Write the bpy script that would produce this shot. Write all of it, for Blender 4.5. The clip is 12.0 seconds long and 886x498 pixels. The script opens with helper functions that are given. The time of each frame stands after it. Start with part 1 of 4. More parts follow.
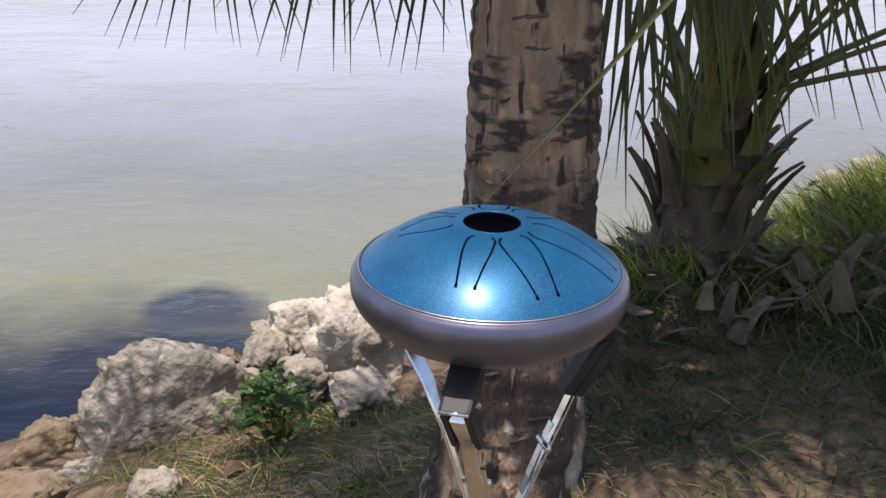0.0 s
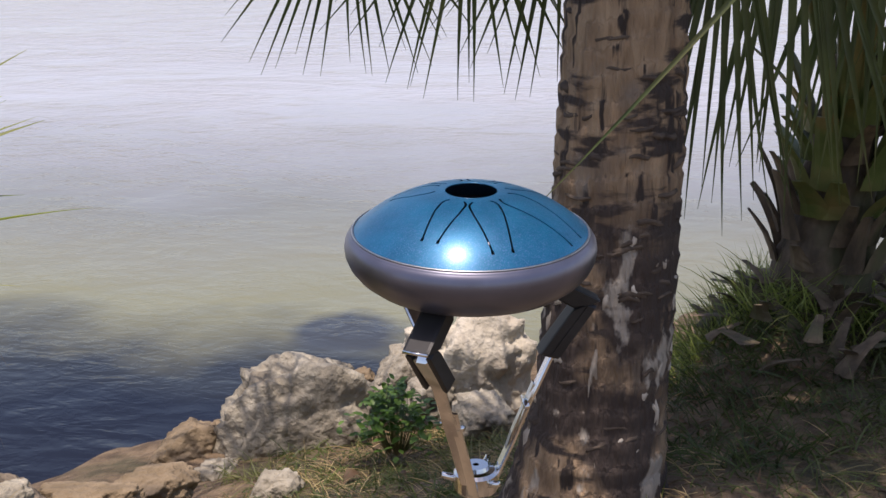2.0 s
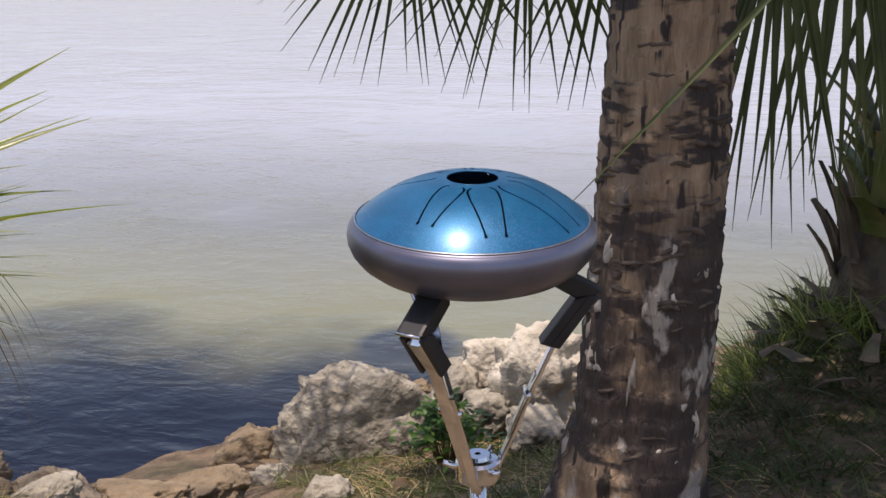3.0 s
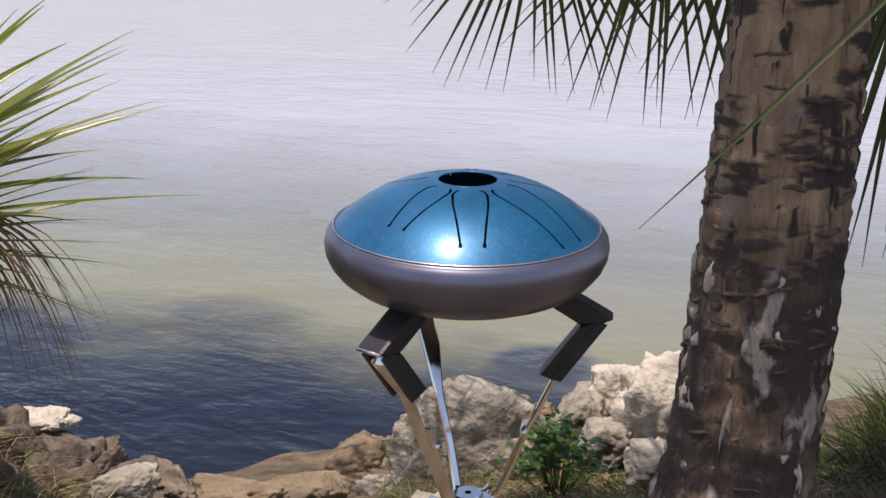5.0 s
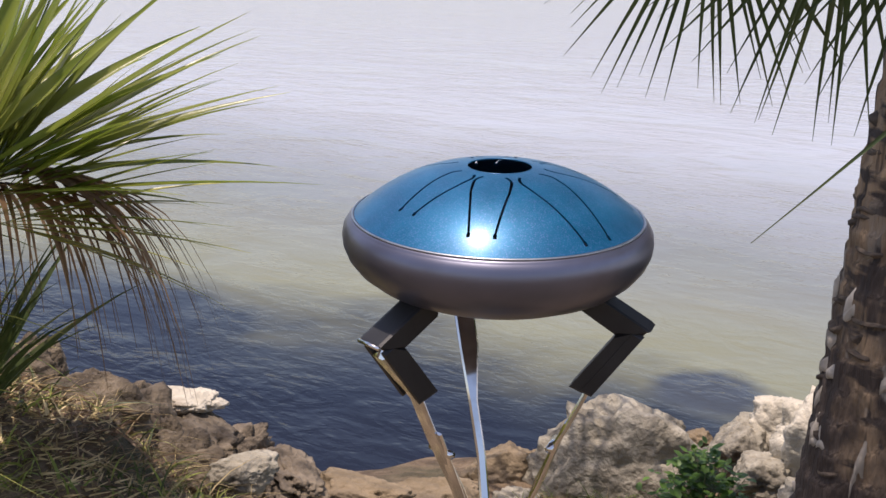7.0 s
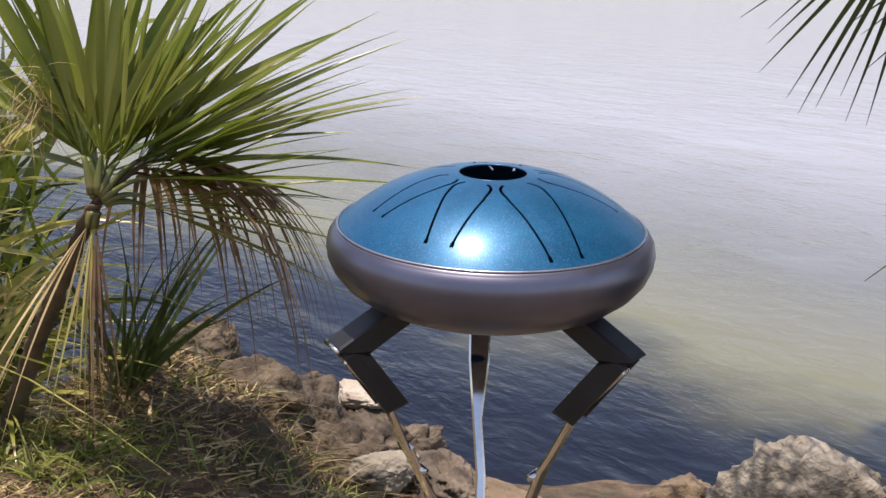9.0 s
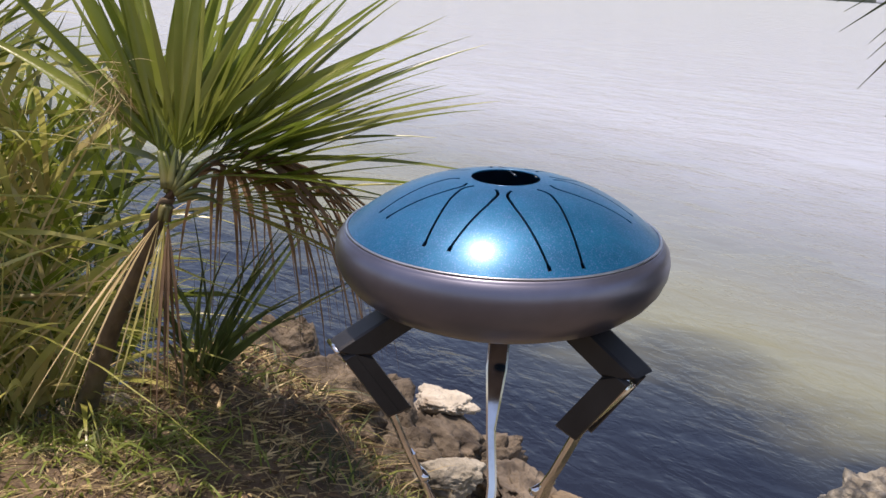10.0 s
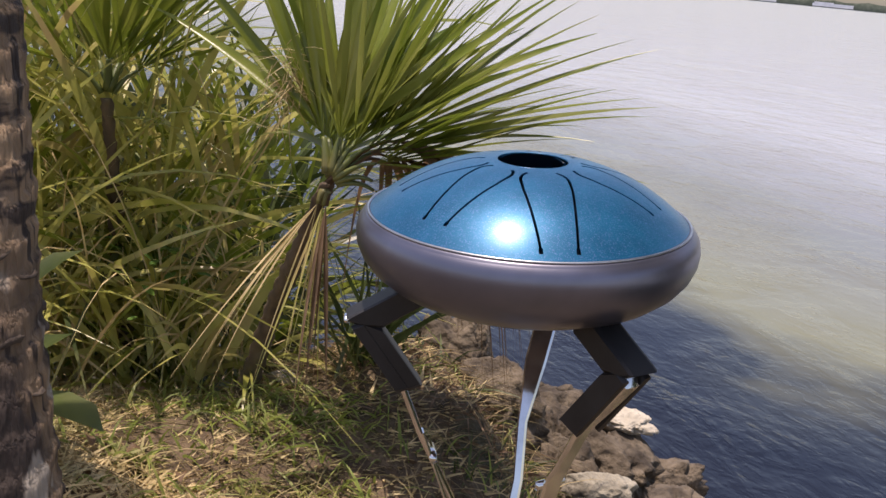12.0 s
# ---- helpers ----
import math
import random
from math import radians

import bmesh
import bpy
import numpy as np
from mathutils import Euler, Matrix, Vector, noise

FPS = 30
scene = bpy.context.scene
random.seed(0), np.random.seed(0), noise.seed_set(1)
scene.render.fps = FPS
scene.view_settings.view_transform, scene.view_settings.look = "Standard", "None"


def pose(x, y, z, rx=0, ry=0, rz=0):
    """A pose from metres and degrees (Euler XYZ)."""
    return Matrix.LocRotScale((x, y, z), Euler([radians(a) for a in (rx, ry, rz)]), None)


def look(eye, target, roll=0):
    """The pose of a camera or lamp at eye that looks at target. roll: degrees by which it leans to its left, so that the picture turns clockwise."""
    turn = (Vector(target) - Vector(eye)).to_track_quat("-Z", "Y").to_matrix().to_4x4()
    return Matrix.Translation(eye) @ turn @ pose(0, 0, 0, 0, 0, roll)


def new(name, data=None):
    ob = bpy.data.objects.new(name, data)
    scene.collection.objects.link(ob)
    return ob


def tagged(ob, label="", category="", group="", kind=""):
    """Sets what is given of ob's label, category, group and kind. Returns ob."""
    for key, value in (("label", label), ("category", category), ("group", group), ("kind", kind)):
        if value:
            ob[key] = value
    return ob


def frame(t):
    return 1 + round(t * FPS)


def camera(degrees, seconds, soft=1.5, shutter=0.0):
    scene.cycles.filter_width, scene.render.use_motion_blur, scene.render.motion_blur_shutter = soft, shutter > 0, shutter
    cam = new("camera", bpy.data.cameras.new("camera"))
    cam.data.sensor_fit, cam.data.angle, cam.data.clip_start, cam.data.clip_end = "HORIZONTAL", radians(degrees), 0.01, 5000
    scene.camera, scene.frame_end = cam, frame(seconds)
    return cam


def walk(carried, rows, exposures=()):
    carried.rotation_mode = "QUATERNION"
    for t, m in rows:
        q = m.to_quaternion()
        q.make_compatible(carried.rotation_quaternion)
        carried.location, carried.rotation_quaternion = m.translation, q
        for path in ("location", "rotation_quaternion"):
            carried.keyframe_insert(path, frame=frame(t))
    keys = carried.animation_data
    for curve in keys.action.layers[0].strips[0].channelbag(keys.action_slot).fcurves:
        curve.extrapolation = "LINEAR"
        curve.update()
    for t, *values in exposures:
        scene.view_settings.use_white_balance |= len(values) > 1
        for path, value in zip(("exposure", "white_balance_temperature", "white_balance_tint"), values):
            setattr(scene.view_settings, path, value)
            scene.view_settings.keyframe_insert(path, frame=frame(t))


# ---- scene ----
cam = camera(42.97, 12.0, soft=1.5)
PATH = [
    (0, pose(0.0000, -1.1504, 1.2875, 70.398, 0.706, 2.302)),
    (0.5, pose(0.0589, -1.1915, 1.2780, 71.106, 0.841, 4.807)),
    (1, pose(0.1251, -1.2323, 1.2686, 71.777, 1.038, 7.276)),
    (1.5, pose(0.1886, -1.2597, 1.2488, 72.520, 1.243, 9.684)),
    (2, pose(0.2489, -1.2871, 1.2298, 73.276, 1.353, 12.025)),
    (2.5, pose(0.3029, -1.2932, 1.2090, 73.962, 1.350, 14.233)),
    (3, pose(0.3480, -1.2861, 1.1884, 74.535, 1.318, 16.342)),
    (5, pose(0.4953, -1.0664, 1.1370, 75.443, -0.093, 26.188)),
    (5.5, pose(0.5069, -1.0326, 1.1177, 75.692, -0.562, 28.454)),
    (6, pose(0.5299, -0.9858, 1.1016, 75.867, -0.870, 31.046)),
    (6.5, pose(0.5575, -0.9452, 1.0992, 75.897, -1.155, 33.882)),
    (7, pose(0.6037, -0.8996, 1.0945, 75.965, -1.261, 37.005)),
    (9, pose(0.7545, -0.6943, 1.0862, 76.152, -2.483, 50.432)),
    (9.5, pose(0.7800, -0.6454, 1.0935, 76.040, -3.030, 53.616)),
    (10, pose(0.7986, -0.6121, 1.0840, 76.247, -3.516, 56.445)),
    (10.5, pose(0.8227, -0.5812, 1.0631, 76.584, -3.842, 59.296)),
    (11, pose(0.8470, -0.5446, 1.0554, 76.635, -4.185, 62.342)),
    (11.5, pose(0.8621, -0.4966, 1.0532, 76.458, -4.814, 65.738)),
    (12, pose(0.8867, -0.4306, 1.0648, 76.001, -5.351, 69.678)),
]
walk(cam, PATH, ((0, 0.38, 6750, 21), (2.5, 0.23, 6980, 22), (5, 0.22, 6980, 22), (7, 0.27, 6960, 22), (9, 0.28, 7000, 22), (12, 0.24, 7200, 24)))

# ---- sky and sun: high sun, a little over the water side ----
SUN = Vector((-0.075, -0.14, 0.985)).normalized()
world = bpy.data.worlds.new("sky")
scene.world = world
world.use_nodes = True
wn = world.node_tree.nodes
sky = wn.new("ShaderNodeTexSky")
sky.sky_type, sky.sun_disc = "NISHITA", False
sky.sun_elevation = math.asin(SUN.z)
sky.sun_rotation = math.atan2(SUN.x, SUN.y)
sky.air_density, sky.dust_density = 1.0, 1.6
wn["Background"].inputs["Strength"].default_value = 0.15
world.node_tree.links.new(sky.outputs[0], wn["Background"].inputs["Color"])
sun = new("sun", bpy.data.lights.new("sun", "SUN"))
sun.data.energy, sun.data.angle, sun.data.color = 3.4, radians(0.53), (1.0, 0.95, 0.87)
sun.matrix_world = look(SUN * 20, (0, 0, 0))


# ---- materials ----
def mat(name, c1, c2, scale=8.0, rough=0.6, metal=0.0, bump=0.3, bscale=40.0, c3=None, stain=2.0, rand=0.0, stretch=(1, 1, 1), dist=0.01, spec=0.5, leaf=0.0, coat=0.0):
    """Two scales of noise for the colour, one for the relief."""
    m = bpy.data.materials.new(name)
    m.use_nodes = True
    nt = m.node_tree
    nd, ln = nt.nodes, nt.links
    bs = nd["Principled BSDF"]
    tc = nd.new("ShaderNodeTexCoord")
    mp = nd.new("ShaderNodeMapping")
    mp.inputs["Scale"].default_value = stretch
    ln.new(tc.outputs["Object"], mp.inputs[0])

    def noise_tex(s, detail=6):
        n = nd.new("ShaderNodeTexNoise")
        n.inputs["Scale"].default_value, n.inputs["Detail"].default_value = s, detail
        ln.new(mp.outputs[0], n.inputs["Vector"])
        return n.outputs["Fac"]

    def mix(f, a, b):
        x = nd.new("ShaderNodeMix")
        x.data_type = "RGBA"
        ln.new(f, x.inputs[0])
        for v, s in ((a, x.inputs[6]), (b, x.inputs[7])):
            if isinstance(v, tuple):
                s.default_value = (*v, 1)
            else:
                ln.new(v, s)
        return x.outputs[2]

    def contrast(f, lo, hi):
        r = nd.new("ShaderNodeMapRange")
        r.inputs["From Min"].default_value, r.inputs["From Max"].default_value = lo, hi
        ln.new(f, r.inputs[0])
        return r.outputs[0]

    col = mix(contrast(noise_tex(scale), 0.35, 0.65), c1, c2)
    if c3:
        col = mix(contrast(noise_tex(stain, 4), 0.52, 0.68), col, c3)
    if rand:
        oi = nd.new("ShaderNodeObjectInfo")
        geo = nd.new("ShaderNodeNewGeometry")
        add = nd.new("ShaderNodeMath")
        ln.new(oi.outputs["Random"], add.inputs[0])
        ln.new(geo.outputs["Random Per Island"], add.inputs[1])
        hsv = nd.new("ShaderNodeHueSaturation")
        vr = nd.new("ShaderNodeMapRange")
        vr.inputs["From Max"].default_value = 2.0
        vr.inputs["To Min"].default_value, vr.inputs["To Max"].default_value = 1 - rand, 1 + rand
        ln.new(add.outputs[0], vr.inputs[0])
        ln.new(vr.outputs[0], hsv.inputs["Value"])
        ln.new(col, hsv.inputs["Color"])
        col = hsv.outputs[0]
    ln.new(col, bs.inputs["Base Color"])
    bs.inputs["Roughness"].default_value, bs.inputs["Metallic"].default_value = rough, metal
    bs.inputs["Specular IOR Level"].default_value = spec
    bs.inputs["Coat Weight"].default_value = coat
    bs.inputs["Coat Roughness"].default_value = 0.2
    if bump:
        bp = nd.new("ShaderNodeBump")
        bp.inputs["Strength"].default_value, bp.inputs["Distance"].default_value = bump, dist
        ln.new(noise_tex(bscale, 8), bp.inputs["Height"])
        ln.new(bp.outputs[0], bs.inputs["Normal"])
    if leaf:
        tr = nd.new("ShaderNodeBsdfTranslucent")
        ln.new(col, tr.inputs["Color"])
        mx = nd.new("ShaderNodeMixShader")
        mx.inputs[0].default_value = leaf
        ln.new(bs.outputs[0], mx.inputs[1])
        ln.new(tr.outputs[0], mx.inputs[2])
        ln.new(mx.outputs[0], nd["Material Output"].inputs["Surface"])
    return m


def blue_paint():
    """Metal-flake blue paint: fine bright flakes under a glossy coat."""
    m = mat("blue_flake_paint", (0.0, 0.10, 0.21), (0.0, 0.13, 0.265), 30, 0.42, 0.45, 0.0, coat=0.4, spec=0.3)
    nt = m.node_tree
    nd, ln = nt.nodes, nt.links
    bs = nd["Principled BSDF"]
    tc = nd.new("ShaderNodeTexCoord")
    vo = nd.new("ShaderNodeTexVoronoi")
    vo.inputs["Scale"].default_value = 900
    ln.new(tc.outputs["Object"], vo.inputs["Vector"])
    bp = nd.new("ShaderNodeBump")
    bp.inputs["Strength"].default_value, bp.inputs["Distance"].default_value = 0.6, 0.0007
    ln.new(vo.outputs["Color"], bp.inputs["Height"])
    ln.new(bp.outputs[0], bs.inputs["Normal"])
    bs.inputs["Coat Roughness"].default_value = 0.24
    # scattered lighter flakes
    fl = nd.new("ShaderNodeTexVoronoi")
    fl.inputs["Scale"].default_value = 1300
    ln.new(tc.outputs["Object"], fl.inputs["Vector"])
    sep = nd.new("ShaderNodeSeparateColor")
    ln.new(fl.outputs["Color"], sep.inputs[0])
    pick = nd.new("ShaderNodeMapRange")
    pick.inputs["From Min"].default_value, pick.inputs["From Max"].default_value, pick.inputs["To Max"].default_value = 0.80, 1.0, 0.6
    ln.new(sep.outputs[0], pick.inputs[0])
    base = bs.inputs["Base Color"].links[0].from_socket
    mx = nd.new("ShaderNodeMix")
    mx.data_type = "RGBA"
    ln.new(pick.outputs[0], mx.inputs[0])
    ln.new(base, mx.inputs[6])
    mx.inputs[7].default_value = (0.13, 0.21, 0.46, 1)
    ln.new(mx.outputs[2], bs.inputs["Base Color"])
    return m


def water_mat():
    """Turbid shallow water: sandy shoals, tree shade painted dark near the bank, sky sheen painted pale far out,
    ripples.
    """
    m = bpy.data.materials.new("bay_water")
    m.use_nodes = True
    nd, ln = m.node_tree.nodes, m.node_tree.links
    bs = nd["Principled BSDF"]
    bs.inputs["Roughness"].default_value, bs.inputs["IOR"].default_value = 0.12, 1.33
    bs.inputs["Specular IOR Level"].default_value = 0.23
    tc = nd.new("ShaderNodeTexCoord")

    def tex(scale, stretch, rot=0.0, detail=4.0, distort=0.0):
        mp = nd.new("ShaderNodeMapping")
        mp.inputs["Scale"].default_value, mp.inputs["Rotation"].default_value = stretch, (0, 0, rot)
        ln.new(tc.outputs["Object"], mp.inputs[0])
        n = nd.new("ShaderNodeTexNoise")
        n.inputs["Scale"].default_value, n.inputs["Detail"].default_value, n.inputs["Distortion"].default_value = scale, detail, distort
        ln.new(mp.outputs[0], n.inputs["Vector"])
        return n.outputs["Fac"]

    def math_node(op, a, b):
        x = nd.new("ShaderNodeMath")
        x.operation = op
        for v, s in ((a, x.inputs[0]), (b, x.inputs[1])):
            if isinstance(v, (int, float)):
                s.default_value = v
            else:
                ln.new(v, s)
        return x.outputs[0]

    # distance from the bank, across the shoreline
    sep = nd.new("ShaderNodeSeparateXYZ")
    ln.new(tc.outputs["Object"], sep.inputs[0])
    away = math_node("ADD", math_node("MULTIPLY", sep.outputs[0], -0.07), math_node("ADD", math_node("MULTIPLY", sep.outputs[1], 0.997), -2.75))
    # the wide warp mottles the colour in place of reflected clouds
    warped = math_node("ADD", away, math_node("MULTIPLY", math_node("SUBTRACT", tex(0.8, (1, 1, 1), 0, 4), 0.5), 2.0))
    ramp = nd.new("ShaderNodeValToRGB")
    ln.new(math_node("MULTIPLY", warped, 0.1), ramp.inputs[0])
    # first stops hold tree shade and reflection, last stops the sky's sheen
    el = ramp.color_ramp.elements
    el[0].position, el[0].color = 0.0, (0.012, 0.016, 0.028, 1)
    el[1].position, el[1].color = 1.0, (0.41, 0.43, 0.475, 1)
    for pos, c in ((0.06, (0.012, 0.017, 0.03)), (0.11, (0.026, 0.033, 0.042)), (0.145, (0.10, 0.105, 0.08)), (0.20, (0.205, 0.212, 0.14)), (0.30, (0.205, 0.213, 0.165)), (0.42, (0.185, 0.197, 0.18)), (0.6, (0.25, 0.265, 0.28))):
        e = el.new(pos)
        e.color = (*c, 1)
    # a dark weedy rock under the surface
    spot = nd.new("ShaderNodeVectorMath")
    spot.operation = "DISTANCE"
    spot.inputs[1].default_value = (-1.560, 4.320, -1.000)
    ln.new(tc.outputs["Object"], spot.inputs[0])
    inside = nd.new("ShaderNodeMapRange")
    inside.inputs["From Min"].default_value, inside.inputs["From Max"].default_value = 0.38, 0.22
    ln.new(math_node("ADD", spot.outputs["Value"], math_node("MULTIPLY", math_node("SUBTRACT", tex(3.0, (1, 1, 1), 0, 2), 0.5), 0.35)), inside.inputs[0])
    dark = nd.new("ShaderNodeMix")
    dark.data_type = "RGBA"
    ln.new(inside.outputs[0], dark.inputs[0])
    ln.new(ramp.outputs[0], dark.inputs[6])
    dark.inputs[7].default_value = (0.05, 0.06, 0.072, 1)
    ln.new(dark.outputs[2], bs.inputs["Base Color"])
    # gusts: patches of livelier and calmer surface
    gust = nd.new("ShaderNodeMapRange")
    gust.inputs["From Min"].default_value, gust.inputs["From Max"].default_value = 0.38, 0.64
    gust.inputs["To Min"].default_value, gust.inputs["To Max"].default_value = 0.3, 1.0
    ln.new(tex(0.5, (1, 1.6, 1), 0.4, 4, 0.8), gust.inputs[0])
    # ripples at four sizes, crests along the bank
    fine = math_node("ADD", math_node("MULTIPLY", tex(6, (1, 1.8, 1), 0.75, 3, 0.8), 0.22), math_node("MULTIPLY", tex(17, (1, 1.9, 1), 0.35, 2, 0.5), 0.06))
    h = math_node("ADD", math_node("MULTIPLY", tex(0.9, (1, 1.5, 1), 0.35, 2, 0.6), 0.45),
                  math_node("MULTIPLY", math_node("ADD", math_node("MULTIPLY", tex(2.6, (1, 1.7, 1), 0.6, 3, 0.9), 0.36), fine), gust.outputs[0]))
    bp = nd.new("ShaderNodeBump")
    bp.inputs["Strength"].default_value, bp.inputs["Distance"].default_value = 0.6, 0.12
    ln.new(h, bp.inputs["Height"])
    ln.new(bp.outputs[0], bs.inputs["Normal"])
    return m


def bark_mat():
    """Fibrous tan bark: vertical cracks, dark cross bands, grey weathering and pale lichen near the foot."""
    m = mat("palm_bark", (0.24, 0.16, 0.095), (0.43, 0.30, 0.18), 30, 0.9, 0, 1.0, 60, stretch=(1, 1, 0.16), dist=0.03)
    nd, ln = m.node_tree.nodes, m.node_tree.links
    bs = nd["Principled BSDF"]
    tc = nd.new("ShaderNodeTexCoord")
    col = bs.inputs["Base Color"].links[0].from_socket

    def layer(col, scale, stretch, lo, hi, colour, detail=4, mask=None):
        mp = nd.new("ShaderNodeMapping")
        mp.inputs["Scale"].default_value = stretch
        ln.new(tc.outputs["Object"], mp.inputs[0])
        n = nd.new("ShaderNodeTexNoise")
        n.inputs["Scale"].default_value, n.inputs["Detail"].default_value = scale, detail
        ln.new(mp.outputs[0], n.inputs["Vector"])
        r = nd.new("ShaderNodeMapRange")
        r.inputs["From Min"].default_value, r.inputs["From Max"].default_value = lo, hi
        ln.new(n.outputs["Fac"], r.inputs[0])
        f = r.outputs[0]
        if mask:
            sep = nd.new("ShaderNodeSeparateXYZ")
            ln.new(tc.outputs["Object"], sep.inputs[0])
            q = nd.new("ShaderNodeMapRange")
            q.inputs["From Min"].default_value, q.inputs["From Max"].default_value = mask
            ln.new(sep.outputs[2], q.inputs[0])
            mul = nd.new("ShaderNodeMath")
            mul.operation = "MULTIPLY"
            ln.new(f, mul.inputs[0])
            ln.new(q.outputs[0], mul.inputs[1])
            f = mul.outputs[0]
        x = nd.new("ShaderNodeMix")
        x.data_type = "RGBA"
        ln.new(f, x.inputs[0])
        ln.new(col, x.inputs[6])
        x.inputs[7].default_value = (*colour, 1)
        return x.outputs[2]

    col = layer(col, 7, (1, 1, 0.9), 0.54, 0.68, (0.25, 0.19, 0.135))
    col = layer(col, 9, (0.65, 0.65, 2.3), 0.545, 0.61, (0.06, 0.044, 0.035), 6)
    col = layer(col, 34, (1, 1, 0.13), 0.57, 0.63, (0.045, 0.033, 0.026), 4)
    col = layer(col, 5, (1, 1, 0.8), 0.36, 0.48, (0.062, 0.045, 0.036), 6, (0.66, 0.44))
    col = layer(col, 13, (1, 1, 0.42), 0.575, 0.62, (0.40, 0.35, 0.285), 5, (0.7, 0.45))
    ln.new(col, bs.inputs["Base Color"])
    return m


M_BLUE = blue_paint()
M_GREY = mat("grey_lacquered_steel", (0.15, 0.155, 0.20), (0.215, 0.218, 0.27), 9, 0.34, 0.8, 0.08, 120, c3=(0.13, 0.125, 0.15), stain=7, dist=0.001)
M_SEAM = mat("bare_steel_seam", (0.5, 0.5, 0.5), (0.65, 0.65, 0.65), 60, 0.3, 1.0, 0.1, 200, dist=0.001)
M_RUBBER = mat("black_rubber", (0.010, 0.010, 0.011), (0.02, 0.02, 0.021), 30, 0.5, 0, 0.1, 150, dist=0.001, c3=(0.028, 0.027, 0.026), stain=12)
M_CHROME = mat("chrome_plate", (0.72, 0.72, 0.72), (0.8, 0.79, 0.77), 20, 0.09, 1.0, 0.06, 60, dist=0.001, c3=(0.55, 0.53, 0.5), stain=25)
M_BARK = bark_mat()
M_SCAR = mat("old_leaf_scar", (0.06, 0.045, 0.035), (0.12, 0.09, 0.065), 30, 0.95, 0, 0.7, 80, dist=0.01, rand=0.3)
M_PALE = mat("pale_lichen_bark", (0.40, 0.35, 0.28), (0.56, 0.51, 0.43), 40, 0.9, 0, 0.6, 70, c3=(0.2, 0.16, 0.12), stain=14, stretch=(1, 1, 0.4), dist=0.01, rand=0.2)
M_BOOT = mat("dry_palm_boot", (0.075, 0.054, 0.034), (0.19, 0.135, 0.083), 20, 0.85, 0, 0.5, 60, c3=(0.10, 0.10, 0.045), stain=6, stretch=(1, 1, 0.3), rand=0.35)
M_FROND = mat("palm_leaf_green", (0.14, 0.195, 0.024), (0.27, 0.315, 0.045), 6, 0.28, 0, 0.25, 90, c3=(0.28, 0.30, 0.08), stain=3, rand=0.4, dist=0.002, leaf=0.4)
# deep green leaf; in the thicket its darkness also stands for shade
M_FROND_DARK = mat("palm_leaf_deep_green_shade", (0.05, 0.075, 0.022), (0.095, 0.125, 0.036), 6, 0.36, 0, 0.25, 90, c3=(0.14, 0.135, 0.05), stain=3, rand=0.3, dist=0.002, leaf=0.28)
M_DEAD = mat("dead_palm_leaf", (0.14, 0.083, 0.046), (0.27, 0.17, 0.095), 9, 0.65, 0, 0.4, 80, c3=(0.30, 0.20, 0.115), stain=6, rand=0.3, dist=0.003, leaf=0.35)
M_STRAW = mat("dry_straw_leaf", (0.52, 0.39, 0.18), (0.70, 0.56, 0.30), 9, 0.65, 0, 0.3, 80, c3=(0.22, 0.24, 0.07), stain=6, rand=0.3, dist=0.003, leaf=0.2)
# yellowing leaf; on the thicket this bright colour also stands for sunlight
M_YELLOW = mat("yellowing_sunlit_palm_leaf", (0.36, 0.37, 0.075), (0.56, 0.53, 0.17), 7, 0.28, 0, 0.25, 90, c3=(0.46, 0.36, 0.16), stain=4, rand=0.35, dist=0.002, leaf=0.35)
# fresh grass in sun: a lighter copy, sunlight put into the colour
M_GRASS_SUNLIT = mat("fresh_grass_sunlit", (0.19, 0.25, 0.045), (0.31, 0.36, 0.08), 5, 0.5, 0, 0, rand=0.4, leaf=0.32, c3=(0.36, 0.32, 0.11), stain=2)
M_PETIOLE = mat("palm_stalk", (0.09, 0.12, 0.03), (0.17, 0.19, 0.055), 8, 0.45, 0, 0.2, 60, c3=(0.22, 0.17, 0.06), stain=4, dist=0.003)
# the other grass, its green darkened to carry the palms' shade
M_GRASS = mat("green_grass_shaded", (0.05, 0.078, 0.015), (0.105, 0.14, 0.03), 5, 0.5, 0, 0, rand=0.4, leaf=0.3, c3=(0.16, 0.17, 0.055), stain=1.5)
M_DRYGRASS = mat("dry_grass", (0.30, 0.215, 0.10), (0.50, 0.385, 0.19), 5, 0.7, 0, 0, rand=0.4, leaf=0.2, c3=(0.12, 0.13, 0.04), stain=1.5)
M_SHRUB = mat("shrub_leaf", (0.065, 0.15, 0.02), (0.13, 0.24, 0.038), 8, 0.45, 0, 0.1, 60, rand=0.3, leaf=0.3)
M_ROCK = mat("limestone_rock", (0.27, 0.24, 0.18), (0.48, 0.435, 0.34), 9, 0.9, 0, 1.0, 28, c3=(0.105, 0.09, 0.065), stain=5, dist=0.03, rand=0.2)
M_ROCK_TAN = mat("tan_weathered_rock", (0.17, 0.125, 0.072), (0.33, 0.25, 0.155), 7, 0.85, 0, 1.0, 22, c3=(0.11, 0.085, 0.06), stain=3, dist=0.03, rand=0.2)
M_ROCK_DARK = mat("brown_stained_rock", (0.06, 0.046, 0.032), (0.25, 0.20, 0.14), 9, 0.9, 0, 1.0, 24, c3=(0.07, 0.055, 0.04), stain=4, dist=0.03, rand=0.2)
M_ROCK_PALE = mat("bleached_rock", (0.48, 0.43, 0.335), (0.66, 0.60, 0.48), 7, 0.9, 0, 0.9, 26, c3=(0.34, 0.28, 0.21), stain=4, dist=0.025)
